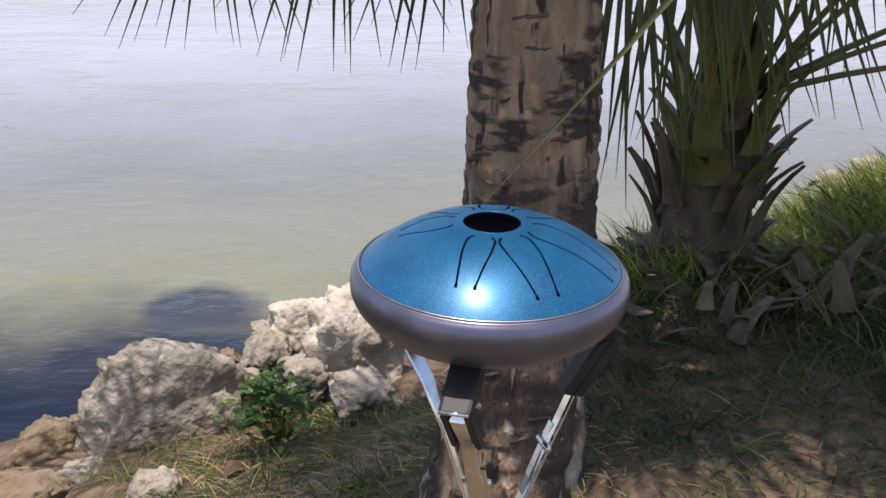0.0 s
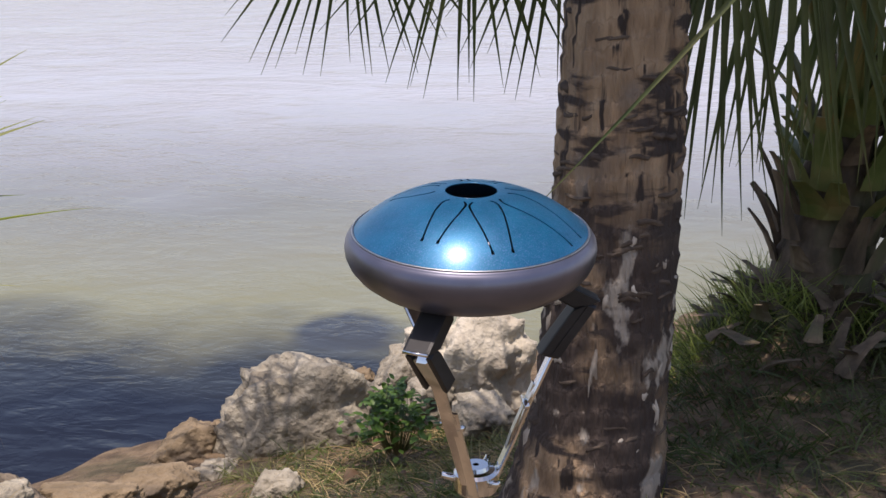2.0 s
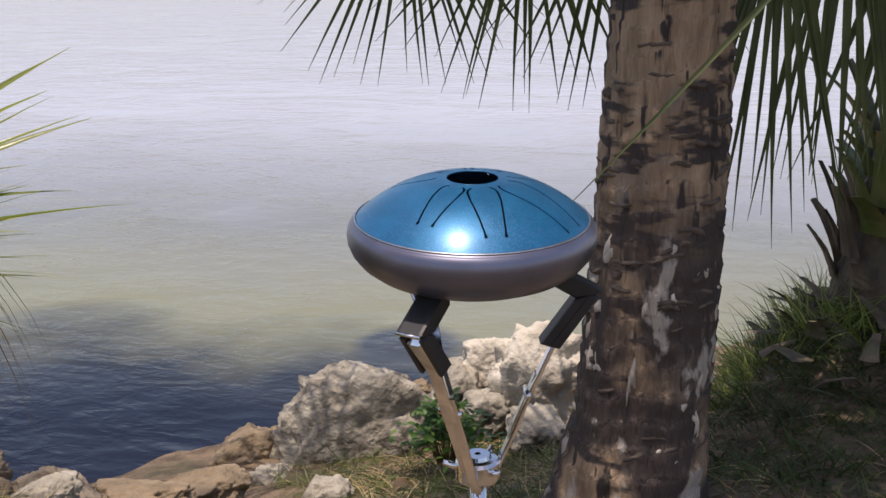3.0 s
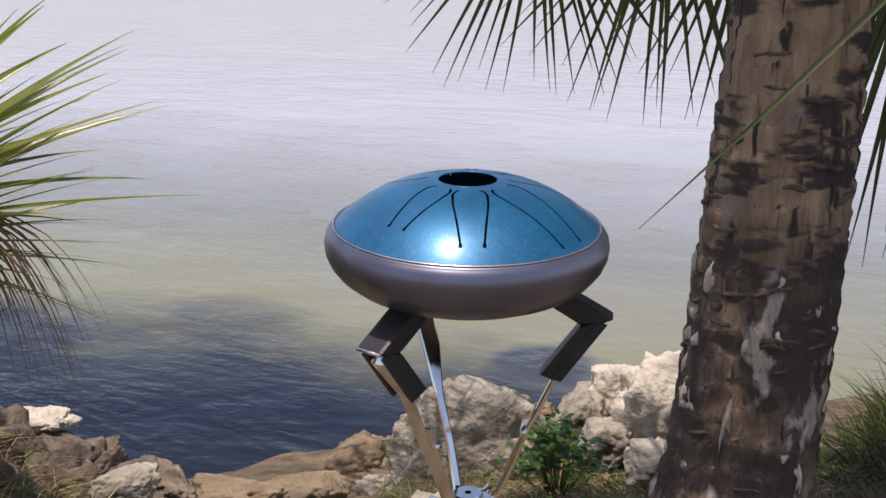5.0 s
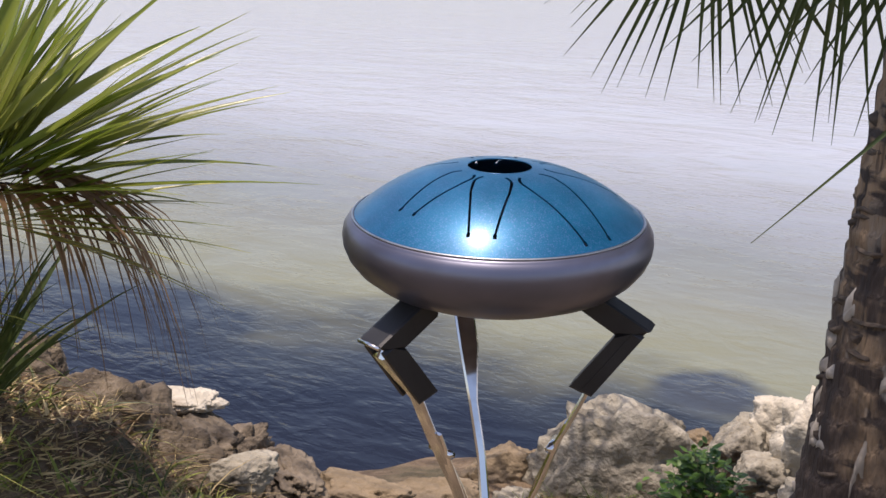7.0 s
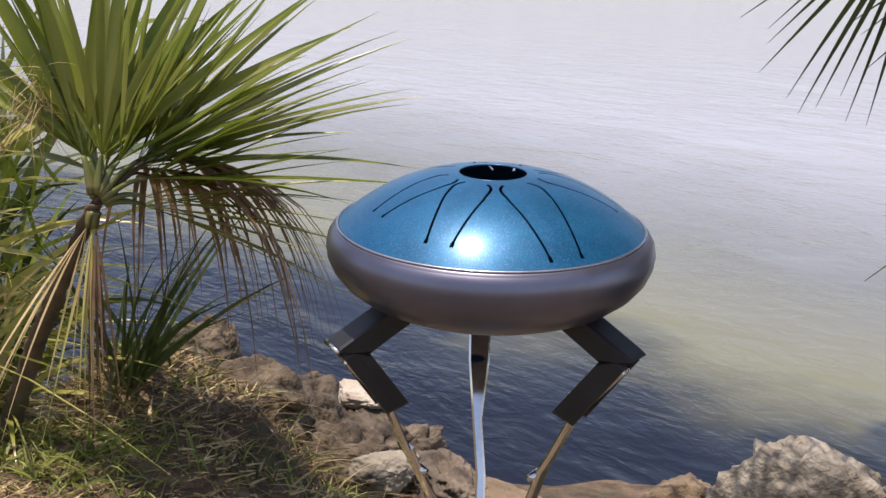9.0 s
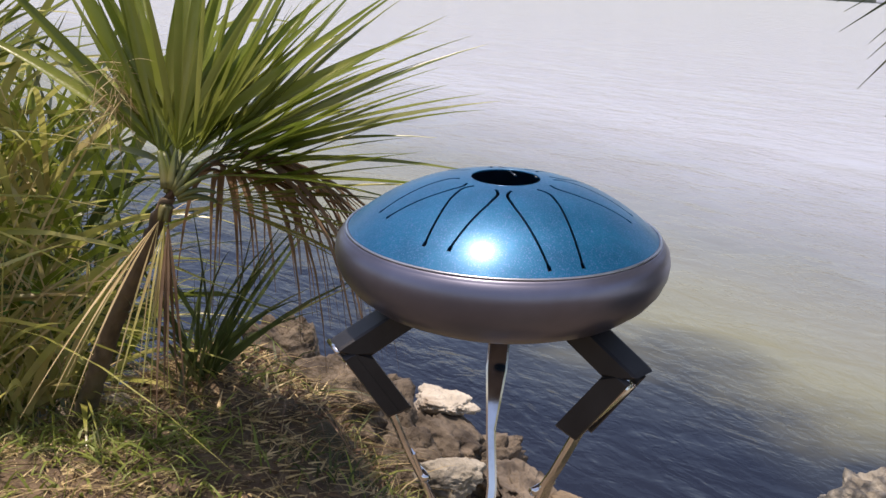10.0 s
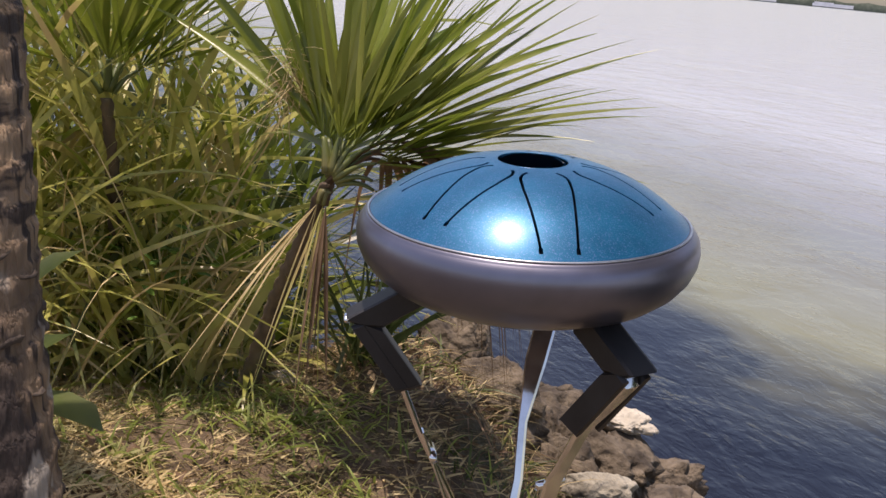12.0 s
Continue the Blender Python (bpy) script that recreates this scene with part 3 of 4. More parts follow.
# ---- drum stand: a basket of three arms on a tripod ----
def build_stand():
    e = thing("drum_stand", (0, 0, 0), "chrome folding drum stand with black rubber grips on the grass", "drum stand")
    hub = Vector((0.0, 0.008, 0.525))
    for deg, r_el, z_el in ((17, 0.159, 0.764), (140, 0.150, 0.752), (256.5, 0.157, 0.757)):
        a = radians(deg)
        out, side = Vector((math.cos(a), math.sin(a), 0)), Vector((-math.sin(a), math.cos(a), 0))

        def at(r, z, s=0.0):
            return Vector((out.x * r, out.y * r, z)) + side * s

        start = hub + out * 0.026 + Vector((0, 0, 0.0))
        bar = [start, hub + out * 0.05 + Vector((0, 0, 0.055)), at(0.072, 0.635), at(0.080, 0.650), at(0.0985, 0.691), at(r_el - 0.014, z_el - 0.014), at(r_el - 0.018, z_el - 0.004), at(0.112, 0.782)]
        rear = deg == 140
        vs, fs = ribbon(bar, [0.011, 0.010, 0.010, 0.013, 0.022, 0.023, 0.020, 0.018] if rear else [0.021, 0.022, 0.021, 0.018, 0.018, 0.018, 0.018, 0.016], 0.0055, side)
        arm = obj("arm", vs, fs, M_CHROME, e, "bent flat chrome bar", sharp=40)
        if not rear:
            # second flat bar that folds beside the first
            vs, fs = ribbon([hub + out * 0.02 + side * 0.008 + Vector((0, 0, -0.03)), at(0.05, 0.585, 0.008), at(0.078, 0.652, 0.007)], 0.014, 0.003, side)
            obj("brace", vs, fs, M_CHROME, arm, smooth=False)
            vs, fs = tube([at(0.066, 0.628, -0.015), at(0.066, 0.628, 0.017)], [0.0042, 0.0042], 10)
            obj("rivet", vs, fs, M_CHROME, arm)
        # L-shaped grip: a padded channel round the bar and a square pad under the shell
        dz = (z_el - 0.76) * 0.6
        foot, elbow, tip = Vector((0.103, 0.687)), Vector((r_el, z_el)), Vector((0.096, 0.797 + dz))
        d_low, d_up = (foot - elbow).normalized(), (tip - elbow).normalized()
        half = 0.0165

        def corner(depth):
            """Mitred corner of the bend, depth behind the outer faces."""
            m = (d_low + d_up).normalized()
            return elbow + m * depth / max(0.3, math.sin(d_low.angle(d_up) / 2))

        def inward(d):
            m = (d_low + d_up).normalized()
            return (m - d * m.dot(d)).normalized()

        def slab(outline, s0, s1):
            """Rounded slab of an (r, z) outline between two side offsets."""
            cen = sum(outline, Vector((0, 0))) / len(outline)
            bev, vs, n = 0.0034, [], len(outline)
            for s_, k in ((s0, 1), (s0 + bev, 0), (s1 - bev, 0), (s1, 1)):
                vs += [at(*(p + (cen - p).normalized() * bev * k), s_) for p in outline]
            fs = [(j * n + i, j * n + (i + 1) % n, (j + 1) * n + (i + 1) % n, (j + 1) * n + i) for j in range(3) for i in range(n)]
            return vs, fs + [tuple(range(n))[::-1], tuple(range(3 * n, 4 * n))]

        i_low, i_up = inward(d_low), inward(d_up)
        pad = [elbow, elbow + d_up * 0.005 - i_up * 0.0006, tip, tip + i_up * 0.016 + d_up * 0.003, tip + i_up * 0.022, corner(0.023), elbow + d_low * 0.010 + i_low * 0.006]
        vs, fs = slab(pad, -half, half)
        obj("grip", vs, fs, M_RUBBER, arm, "black rubber pad under the shell", smooth=False)
        if not rear:
            back = [elbow + d_low * 0.006 + i_low * 0.009, corner(0.023), foot + i_low * 0.023 + d_low * 0.004, foot + i_low * 0.009]
            vs, fs = slab(back, -half + 0.001, half - 0.001)
            sleeve = obj("sleeve", vs, fs, M_RUBBER, arm, "black rubber channel round the bar", smooth=False)
            for s_ in (-half, half - 0.0068):
                lip = [elbow + d_low * 0.008 + i_low * 0.001, elbow + d_low * 0.010 + i_low * 0.012, foot + i_low * 0.012, foot - d_low * 0.004]
                vs, fs = slab(lip, s_, s_ + 0.0068)
                obj("lip", vs, fs, M_RUBBER, sleeve, smooth=False)
        # thin chrome rod added as the sheen along the front grip's corner
        if deg > 200:
            vs, fs = tube([at(*(elbow + (i_low + i_up) * 0.0012), -half + 0.001), at(*(elbow + (i_low + i_up) * 0.0012), half - 0.001)], [0.0022, 0.0022], 10)
            obj("bend_bar", vs, fs, M_CHROME, arm)
    # hub with a wing bolt
    vs, fs = lathe([(0.004, -0.02), (0.026, -0.02), (0.029, -0.016), (0.029, 0.006), (0.025, 0.010), (0.018, 0.011), (0.016, 0.016), (0.004, 0.016)], 24)
    h = obj("hub", vs, fs, M_CHROME, e, "chrome hub plate", smooth=False)
    h.location = hub
    for k in range(3):
        a = radians(80 + 120 * k)
        vs, fs = tube([hub + Vector((math.cos(a) * 0.02, math.sin(a) * 0.02, -0.004)), hub + Vector((math.cos(a) * 0.045, math.sin(a) * 0.045, 0.006))], [0.006, 0.004], 8)
        obj("wing", vs, fs, M_CHROME, e)
    vs, fs = tube([hub + Vector((0, 0, -0.02)), (0, 0.008, 0.30)], [0.011, 0.011], 14)
    obj("pole", vs, fs, M_CHROME, e)
    vs, fs = tube([(0, 0.008, 0.34), (0, 0.008, 0.05)], [0.0145, 0.0145], 14)
    obj("lower_tube", vs, fs, M_CHROME, e)
    vs, fs = tube([(0, 0.008, 0.31), (0, 0.008, 0.345)], [0.02, 0.02], 16)
    obj("clamp", vs, fs, M_CHROME, e)
    vs, fs = tube([(0.018, 0.0, 0.328), (0.05, -0.004, 0.335)], [0.005, 0.009], 8, 0.5)
    obj("wing_screw", vs, fs, M_CHROME, e)
    for deg in (60, 180, 300):
        a = radians(deg)
        o = Vector((math.cos(a), math.sin(a), 0))
        foot = o * 0.27
        foot.z = ground_z(foot.x, foot.y + 0.008) + 0.012
        s = (-math.sin(a), math.cos(a), 0)
        vs, fs = ribbon([o * 0.016 + Vector((0, 0.008, 0.27)), o * 0.14 + Vector((0, 0.008, 0.14)), foot], 0.016, 0.004, s)
        leg = obj("leg", vs, fs, M_CHROME, e, smooth=False)
        vs, fs = ribbon([o * 0.014 + Vector((0, 0.008, 0.09)), o * 0.15 + Vector((0, 0.008, 0.125))], 0.012, 0.003, s)
        obj("strut", vs, fs, M_CHROME, leg, smooth=False)
        vs, fs = tube([foot - o * 0.02 + Vector((0, 0, 0.014)), foot + o * 0.012], [0.012, 0.014], 10)
        obj("rubber_foot", vs, fs, M_RUBBER, leg)


build_stand()


# ---- palms ----
def fan_mesh(hast, axis, side, length, count, spread, droop, cup=0.15, fuse=0.38, seed=0, width=1.0, tipdrop=0.0, wild=0.0):
    """Blade of a fan palm: pleated leaflets joined near the stalk, split and drooping towards the tips."""
    rnd = random.Random(seed)
    F = Vector(axis).normalized()
    S = Vector(side)
    S = (S - F * S.dot(F)).normalized()
    N = S.cross(F).normalized()
    vs, fs = [], []
    da = radians(spread) / max(count - 1, 1)
    for i in range(count):
        a = -radians(spread) / 2 + da * i + rnd.uniform(-0.15 - wild, 0.15 + wild) * da
        L = length * (0.72 + 0.28 * math.cos(a * 0.9)) * rnd.uniform(0.88 - 0.3 * wild, 1.06)
        d = (F * math.cos(a) + S * math.sin(a) - N * (cup * (abs(a) ** 1.5) * 0.4 + rnd.uniform(-0.5, 0.5) * wild)).normalized()
        across = (S * math.cos(a) - F * math.sin(a)).normalized()
        fall = droop * rnd.uniform(0.7, 1.3)
        rf = L * fuse
        base = len(vs)
        wmax = min(2 * rf * math.tan(da / 2), 0.045) * width
        steps = 8
        sway = across * rnd.uniform(-0.06, 0.06) * L
        for k in range(steps + 1):
            t = k / steps
            r = L * t
            w = wmax * min(1, r / rf) if r < rf else wmax * (1 - ((r - rf) / (L - rf)) ** 1.25)
            w = max(w, 0.0012)
            tip = max(0, t - 0.55) / 0.45
            p = hast + d * r * (1 - 0.12 * fall * t * t) + Vector((0, 0, -1)) * (fall * L * t * t * 0.5 + tipdrop * L * tip * tip * 0.35) + sway * t * t
            fold = N * w * 0.28
            vs += [p - across * w / 2, p + fold, p + across * w / 2]
        for k in range(steps):
            b = base + k * 3
            fs += [(b, b + 1, b + 4, b + 3), (b + 1, b + 2, b + 5, b + 4)]
    return vs, fs


def frond(parent, base, hast, axis, side, length, count, spread, droop, material, seed, stalk=0.011, bend=0.12, **kw):
    """A stalk from base to hast with a fan blade at its end."""
    base, hast = Vector(base), Vector(hast)
    mid = base.lerp(hast, 0.55) + Vector((0, 0, bend))
    pts = curve_pts(base, mid, hast, 8)
    vs, fs = tube(pts, [stalk * (1.5 - 0.9 * i / 7) for i in range(8)], 6, 0.6)
    st = obj("stalk", vs, fs, M_PETIOLE if material is not M_DEAD else M_DEAD, parent)
    vs, fs = fan_mesh(hast, axis, side, length, count, spread, droop, seed=seed, **kw)
    return obj("fan_leaf", vs, fs, material, st)


def trunk_mesh(pts, radii, seg=56, ring=0.035, seed=0, rough=0.012):
    """Ringed palm trunk: stepped leaf-scar courses, vertical cracks, uneven outline."""
    vs, fs = [], []
    P = [Vector(p) for p in pts]
    lens = [0]
    for a, b in zip(P, P[1:]):
        lens.append(lens[-1] + (b - a).length)
    n = int(lens[-1] / 0.0125)
    for j in range(n + 1):
        s = lens[-1] * j / n
        k = max(i for i in range(len(P)) if lens[i] <= s + 1e-9)
        k = min(k, len(P) - 2)
        t = (s - lens[k]) / (lens[k + 1] - lens[k])
        t2 = t * t * (3 - 2 * t)
        c, r0 = P[k].lerp(P[k + 1], t), radii[k] + (radii[k + 1] - radii[k]) * t2
        for i in range(seg):
            a = 2 * math.pi * i / seg
            wob = noise.noise(Vector((math.cos(a) * 1.7, math.sin(a) * 1.7, s * 3 + seed)))
            course = ((s + 0.02 * wob + 0.012 * math.sin(a * 3 + seed)) / ring) % 1.0
            step = 0.007 * (course - 0.5)
            crack = noise.noise(Vector((a * 9, seed, s * 2.2)))
            r = r0 + step + rough * 0.7 * wob - 0.009 * max(0, crack - 0.25) + 0.004 * noise.noise(Vector((math.cos(a) * 9, math.sin(a) * 9, s * 22)))
            vs.append(c + Vector((math.cos(a) * r, math.sin(a) * r, 0)))
    for j in range(n):
        for i in range(seg):
            q = (i + 1) % seg
            fs.append((j * seg + i, j * seg + q, (j + 1) * seg + q, (j + 1) * seg + i))
    fs.append(tuple(range(n * seg, (n + 1) * seg)))
    return vs, fs


def bark_plates(parent, pts, radii, n, z0, z1, seed, az0, az1, materials):
    """Broken scar ledges and flakes set into the bark."""
    rnd = random.Random(seed)
    P = [Vector(p) for p in pts]
    for _ in range(n):
        z = rnd.uniform(z0, z1)
        k = max(i for i in range(len(P) - 1) if P[i].z <= z)
        t = (z - P[k].z) / (P[k + 1].z - P[k].z)
        c, r = P[k].lerp(P[k + 1], t), radii[k] + (radii[k + 1] - radii[k]) * t
        a0 = rnd.uniform(az0, az1)
        material, name, wide, tall = rnd.choice(materials)
        w, h = wide * rnd.uniform(0.5, 1.3) / r, tall * rnd.uniform(0.5, 1.4)
        vs, fs = [], []
        nx, nz = 7, 4
        for jz in range(nz):
            for ix in range(nx):
                u, v = ix / (nx - 1) - 0.5, jz / (nz - 1) - 0.5
                edge = 1 - max(abs(u) * 2, abs(v) * 2) ** 3
                jit = 0.45 * noise.noise(Vector((ix * 0.9, jz * 0.9, a0 * 9 + z * 5)))
                a = a0 + w * u * (1 + jit)
                rr = r - 0.010 + 0.0145 * max(0, edge) ** 0.5 + 0.003 * jit
                vs.append((c.x + math.cos(a) * rr, c.y + math.sin(a) * rr, z + h * v * (1 + jit) + 0.25 * h * math.sin(u * 5 + z * 40)))
        for jz in range(nz - 1):
            for ix in range(nx - 1):
                b = jz * nx + ix
                fs.append((b, b + 1, b + nx + 1, b + nx))
        obj(name, vs, fs, material, parent)


T_PTS = [(0.022, 1.29, -0.35), (0.048, 1.315, -0.08), (0.066, 1.325, 0.06), (0.084, 1.345, 0.39), (0.095, 1.375, 0.66), (0.109, 1.415, 1.05), (0.117, 1.46, 1.7), (0.12, 1.52, 2.6)]
T_RAD = [0.235, 0.185, 0.165, 0.157, 0.153, 0.146, 0.142, 0.15]


def build_leaning_palm():
    e = thing("palm_tree", (0.05, 1.35, -0.1), "tall cabbage palm with a ringed brown trunk and hanging fan leaves", "palm tree")
    holder = Matrix.Translation(-Vector(e.location))
    vs, fs = trunk_mesh(T_PTS, T_RAD, 72, 0.062, 2.0)
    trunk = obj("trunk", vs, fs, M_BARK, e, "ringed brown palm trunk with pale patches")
    bark_plates(trunk, T_PTS, T_RAD, 80, 0.0, 1.25, 5, -2.9, 0.5, [(M_SCAR, "leaf_scar", 0.075, 0.020)])
    bark_plates(trunk, T_PTS, T_RAD, 34, -0.1, 0.5, 6, -2.9, 0.5, [(M_PALE, "bark_flake", 0.018, 0.06), (M_PALE, "bark_flake", 0.03, 0.03)])
    rnd = random.Random(11)
    # crown, high above the drum
    top = Vector((0.12, 1.56, 2.55))
    for i in range(30):
        az = 2 * math.pi * i / 15 + rnd.uniform(-0.15, 0.15)
        front = -2.3 < ((az + math.pi) % (2 * math.pi)) - math.pi < -0.9
        out = Vector((math.cos(az), math.sin(az), 0))
        rise = rnd.uniform(0.1, 0.7)
        hast = top + out * (rnd.uniform(0.5, 0.8) if i < 15 else rnd.uniform(0.25, 0.5)) * (0.6 if front else 1) + Vector((0, 0, rise * 0.6))
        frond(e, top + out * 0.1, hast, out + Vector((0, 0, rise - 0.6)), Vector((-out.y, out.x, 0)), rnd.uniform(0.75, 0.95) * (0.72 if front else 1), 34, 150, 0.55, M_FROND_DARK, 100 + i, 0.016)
    # extra fronds out of view, placed to shade the rocks and right-hand ground
    for i, (x, y, z) in enumerate(((-1.35, 2.35, 2.35), (-1.55, 2.0, 2.5), (-0.55, 2.1, 2.6), (1.3, 1.4, 2.5), (0.45, 1.9, 2.2), (0.75, 2.15, 2.25), (1.0, 1.5, 2.4), (0.7, 1.3, 2.5), (0.5, 1.6, 2.6), (0.25, 2.2, 2.35), (0.85, 1.7, 2.3))):
        out = (Vector((x, y, 0)) - Vector((top.x, top.y, 0))).normalized()
        frond(e, top + out * 0.1, (x, y, z), out + Vector((0, 0, -0.45)), (-out.y, out.x, 0.15), 0.85, 13 if x < 0 else 26, 150, 0.5, M_FROND_DARK, 300 + i, 0.016, 0.35, width=0.55 if x < 0 else 1.0)
    # drooping leaves that reach down over the water
    for base, hast, ax, ln_, cnt, spr, sd in (
            ((0.05, 1.6, 2.4), (-0.80, 2.25, 1.36), (-0.25, 0.10, -0.9), 0.665, 26, 120, 1),
            ((0.05, 1.7, 2.4), (-0.42, 2.30, 1.38), (-0.12, 0.10, -0.95), 0.70, 24, 110, 2),
            ((0.1, 1.7, 2.4), (-0.12, 2.10, 1.36), (0.0, 0.10, -1), 0.645, 18, 90, 3),
            ((0.2, 1.6, 2.4), (0.34, 1.66, 1.35), (-0.02, 0.02, -1), 0.88, 15, 34, 4),
            ((0.2, 1.6, 2.4), (0.50, 1.80, 1.45), (0.08, 0.05, -1), 0.98, 16, 40, 5),
            ((0.2, 1.6, 2.4), (0.70, 1.90, 1.45), (0.10, 0.05, -1), 0.92, 18, 48, 6),
            ((0.25, 1.6, 2.4), (0.95, 2.05, 1.48), (0.12, 0.05, -1), 0.82, 20, 60, 7),
            ((0.25, 1.6, 2.4), (1.30, 2.20, 1.50), (0.10, 0.05, -1), 0.66, 20, 70, 8)):
        frond(e, base, hast, ax, (0.95, 0.3, 0), ln_, cnt, spr, 0.12, M_FROND_DARK, sd, 0.012, 0.3, fuse=0.34, width=1.7 if sd > 3 else 1.0)
    frond(e, (0.2, 1.5, 2.4), (0.60, 0.84, 1.40), (-0.6, -0.14, -0.78), (0.5, -0.1, -0.4), 0.98, 1, 3, 0.05, M_FROND_DARK, 9, 0.006, 0.25, width=0.7)
    for o in e.children:
        o.matrix_parent_inverse = holder


build_leaning_palm()


def boot(parent, base, out, up, length, width, seed, material=None, flare=0.3):
    """Split, curved base of a cut palm leaf."""
    rnd = random.Random(seed)
    o = Vector(out).normalized()
    s = o.cross(Vector((0, 0, 1))).normalized()
    vs, fs = [], []
    n = 6
    for i in range(n + 1):
        t = i / n
        p = Vector(base) + o * (length * (0.22 * t + flare * t * t)) + Vector((0, 0, up * length * t))
        w = width * (1 - 0.62 * t) / 2
        th = 0.018 * (1 - 0.6 * t)
        twist = 0.1 * math.sin(seed + t * 2)
        for x, y in ((-1, 0.25), (-0.4, 1), (0.4, 1), (1, 0.25), (0.55, -0.4), (-0.55, -0.4)):
            vs.append(p + s * (x * w) + o * (y * th) + Vector((0, 0, twist * x * w)) + o * rnd.uniform(-0.002, 0.002))
    for i in range(n):
        for k in range(6):
            q = (k + 1) % 6
            fs.append((i * 6 + k, i * 6 + q, (i + 1) * 6 + q, (i + 1) * 6 + k))
    fs.append(tuple(range(n * 6, n * 6 + 6)))
    obj("leaf_base", vs, fs, material or M_BOOT, parent, smooth=False)


def build_booted_palm():
    cx, cy, zb = 0.72, 2.55, -0.28
    e = thing("palm_tree", (cx, cy, zb), "young cabbage palm with old leaf bases on its trunk, in grass", "palm tree")
    holder = Matrix.Translation(-Vector(e.location))
    pts = [(cx - 0.02, cy, zb - 0.1), (cx, cy, zb + 0.3), (cx + 0.03, cy, 0.28), (cx + 0.06, cy + 0.02, 0.75)]
    vs, fs = trunk_mesh(pts, [0.19, 0.17, 0.12, 0.07], 40, 0.06, 7.0)
    obj("trunk", vs, fs, M_BOOT, e)
    rnd = random.Random(21)
    for lev in range(10):
        z = zb + 0.0 + lev * 0.088
        t = (z - zb) / 0.9
        r = 0.22 - 0.12 * t
        for k in range(9):
            a = 2 * math.pi * (k + 0.5 * (lev % 2)) / 9 + rnd.uniform(-0.3, 0.3)
            o = (math.cos(a), math.sin(a), 0)
            boot(e, (cx + 0.05 * t + o[0] * r, cy + o[1] * r, z), o, rnd.uniform(0.5, 1.1) if lev > 3 else rnd.uniform(-0.15, 0.5), rnd.uniform(0.15, 0.24) * (0.8 + 0.5 * t), rnd.uniform(0.07, 0.12), lev * 10 + k, M_BOOT if lev < 6 or rnd.random() < 0.35 else M_PETIOLE, rnd.uniform(0.1, 0.55))
    for k in range(64):
        a, q = rnd.uniform(-math.pi, 0.4), rnd.uniform(0.2, 0.62)
        x, y = cx + math.cos(a) * q, cy + math.sin(a) * q
        b = rnd.uniform(0, 2 * math.pi)
        boot(e, (x, y, ground_z(x, y) + rnd.uniform(0.0, 0.10)), (math.cos(b), math.sin(b), 0), rnd.uniform(0.0, 0.8), rnd.uniform(0.12, 0.22), rnd.uniform(0.05, 0.09), 400 + k, M_BOOT, rnd.uniform(0.2, 0.7))
    top = Vector((cx + 0.06, cy, 0.5))
    for i in range(18):
        a = radians(-150 + 300 * i / 17) + rnd.uniform(-0.1, 0.1)
        o = Vector((math.cos(a), math.sin(a), 0))
        el = rnd.uniform(1.0, 1.9)
        hast = top + o * rnd.uniform(0.25, 0.48) + Vector((0, 0, el * 0.62))
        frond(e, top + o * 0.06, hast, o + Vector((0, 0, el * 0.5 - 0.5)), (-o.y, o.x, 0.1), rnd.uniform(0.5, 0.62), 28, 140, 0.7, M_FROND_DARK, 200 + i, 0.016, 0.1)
    for i, (x, y, z) in enumerate(((1.72, 2.35, 0.62), (1.6, 2.15, 0.82), (1.45, 2.6, 0.98), (1.85, 2.7, 0.84), (1.3, 2.2, 1.12))):
        hast = Vector((x, y, z))
        frond(e, top + Vector((0.08, 0, 0.0)), hast, (1, -0.05, -0.25), (0, 1, 0.2), 0.62, 26, 150, 0.5, M_FROND, 230 + i, 0.014, 0.12)
    for o in e.children:
        o.matrix_parent_inverse = holder


build_booted_palm()


def build_palmetto(at, crown, leaves, label, dead=0, seed=0, size=1.0):
    e = thing("palmetto", at, label, "palm")
    holder = Matrix.Translation(-Vector(e.location))
    c = Vector(crown)
    vs, fs = trunk_mesh([Vector(at) - Vector((0, 0, 0.1)), Vector(at).lerp(c, 0.5), c], [0.03, 0.024, 0.015], 16, 0.05, seed, 0.004)
    obj("trunk", vs, fs, M_BOOT, e)
    rnd = random.Random(seed)
    for i, (az, el, pet, ln_, spread, droop, m_) in enumerate(leaves):
        a, b = radians(az), radians(el)
        d = Vector((math.cos(a) * math.cos(b), math.sin(a) * math.cos(b), math.sin(b)))
        s = Vector((-math.sin(a), math.cos(a), rnd.uniform(-0.3, 0.3)))
        frond(e, c + d * 0.02, c + d * pet * size, d, s, ln_ * size, int(6 + spread / 10), spread, droop, m_, seed * 31 + i, 0.009, 0.02, fuse=0.30, width=1.6, wild=0.9)
    for k in range(dead):
        a = radians(74 + 44 * k / max(dead - 1, 1))
        o = Vector((math.cos(a), math.sin(a), 0))
        hast = c + o * (0.14 + 0.03 * (k % 2)) + Vector((0, 0, 0.10 - 0.022 * k))
        frond(e, c, hast, o + Vector((0, 0, -0.05)), (-o.y, o.x, 0.0), 0.46, 15, 110, 1.4, M_DEAD, seed * 77 + k, 0.008, 0.05, fuse=0.2, width=1.5, tipdrop=0.7)
    for o in e.children:
        o.matrix_parent_inverse = holder
    return e


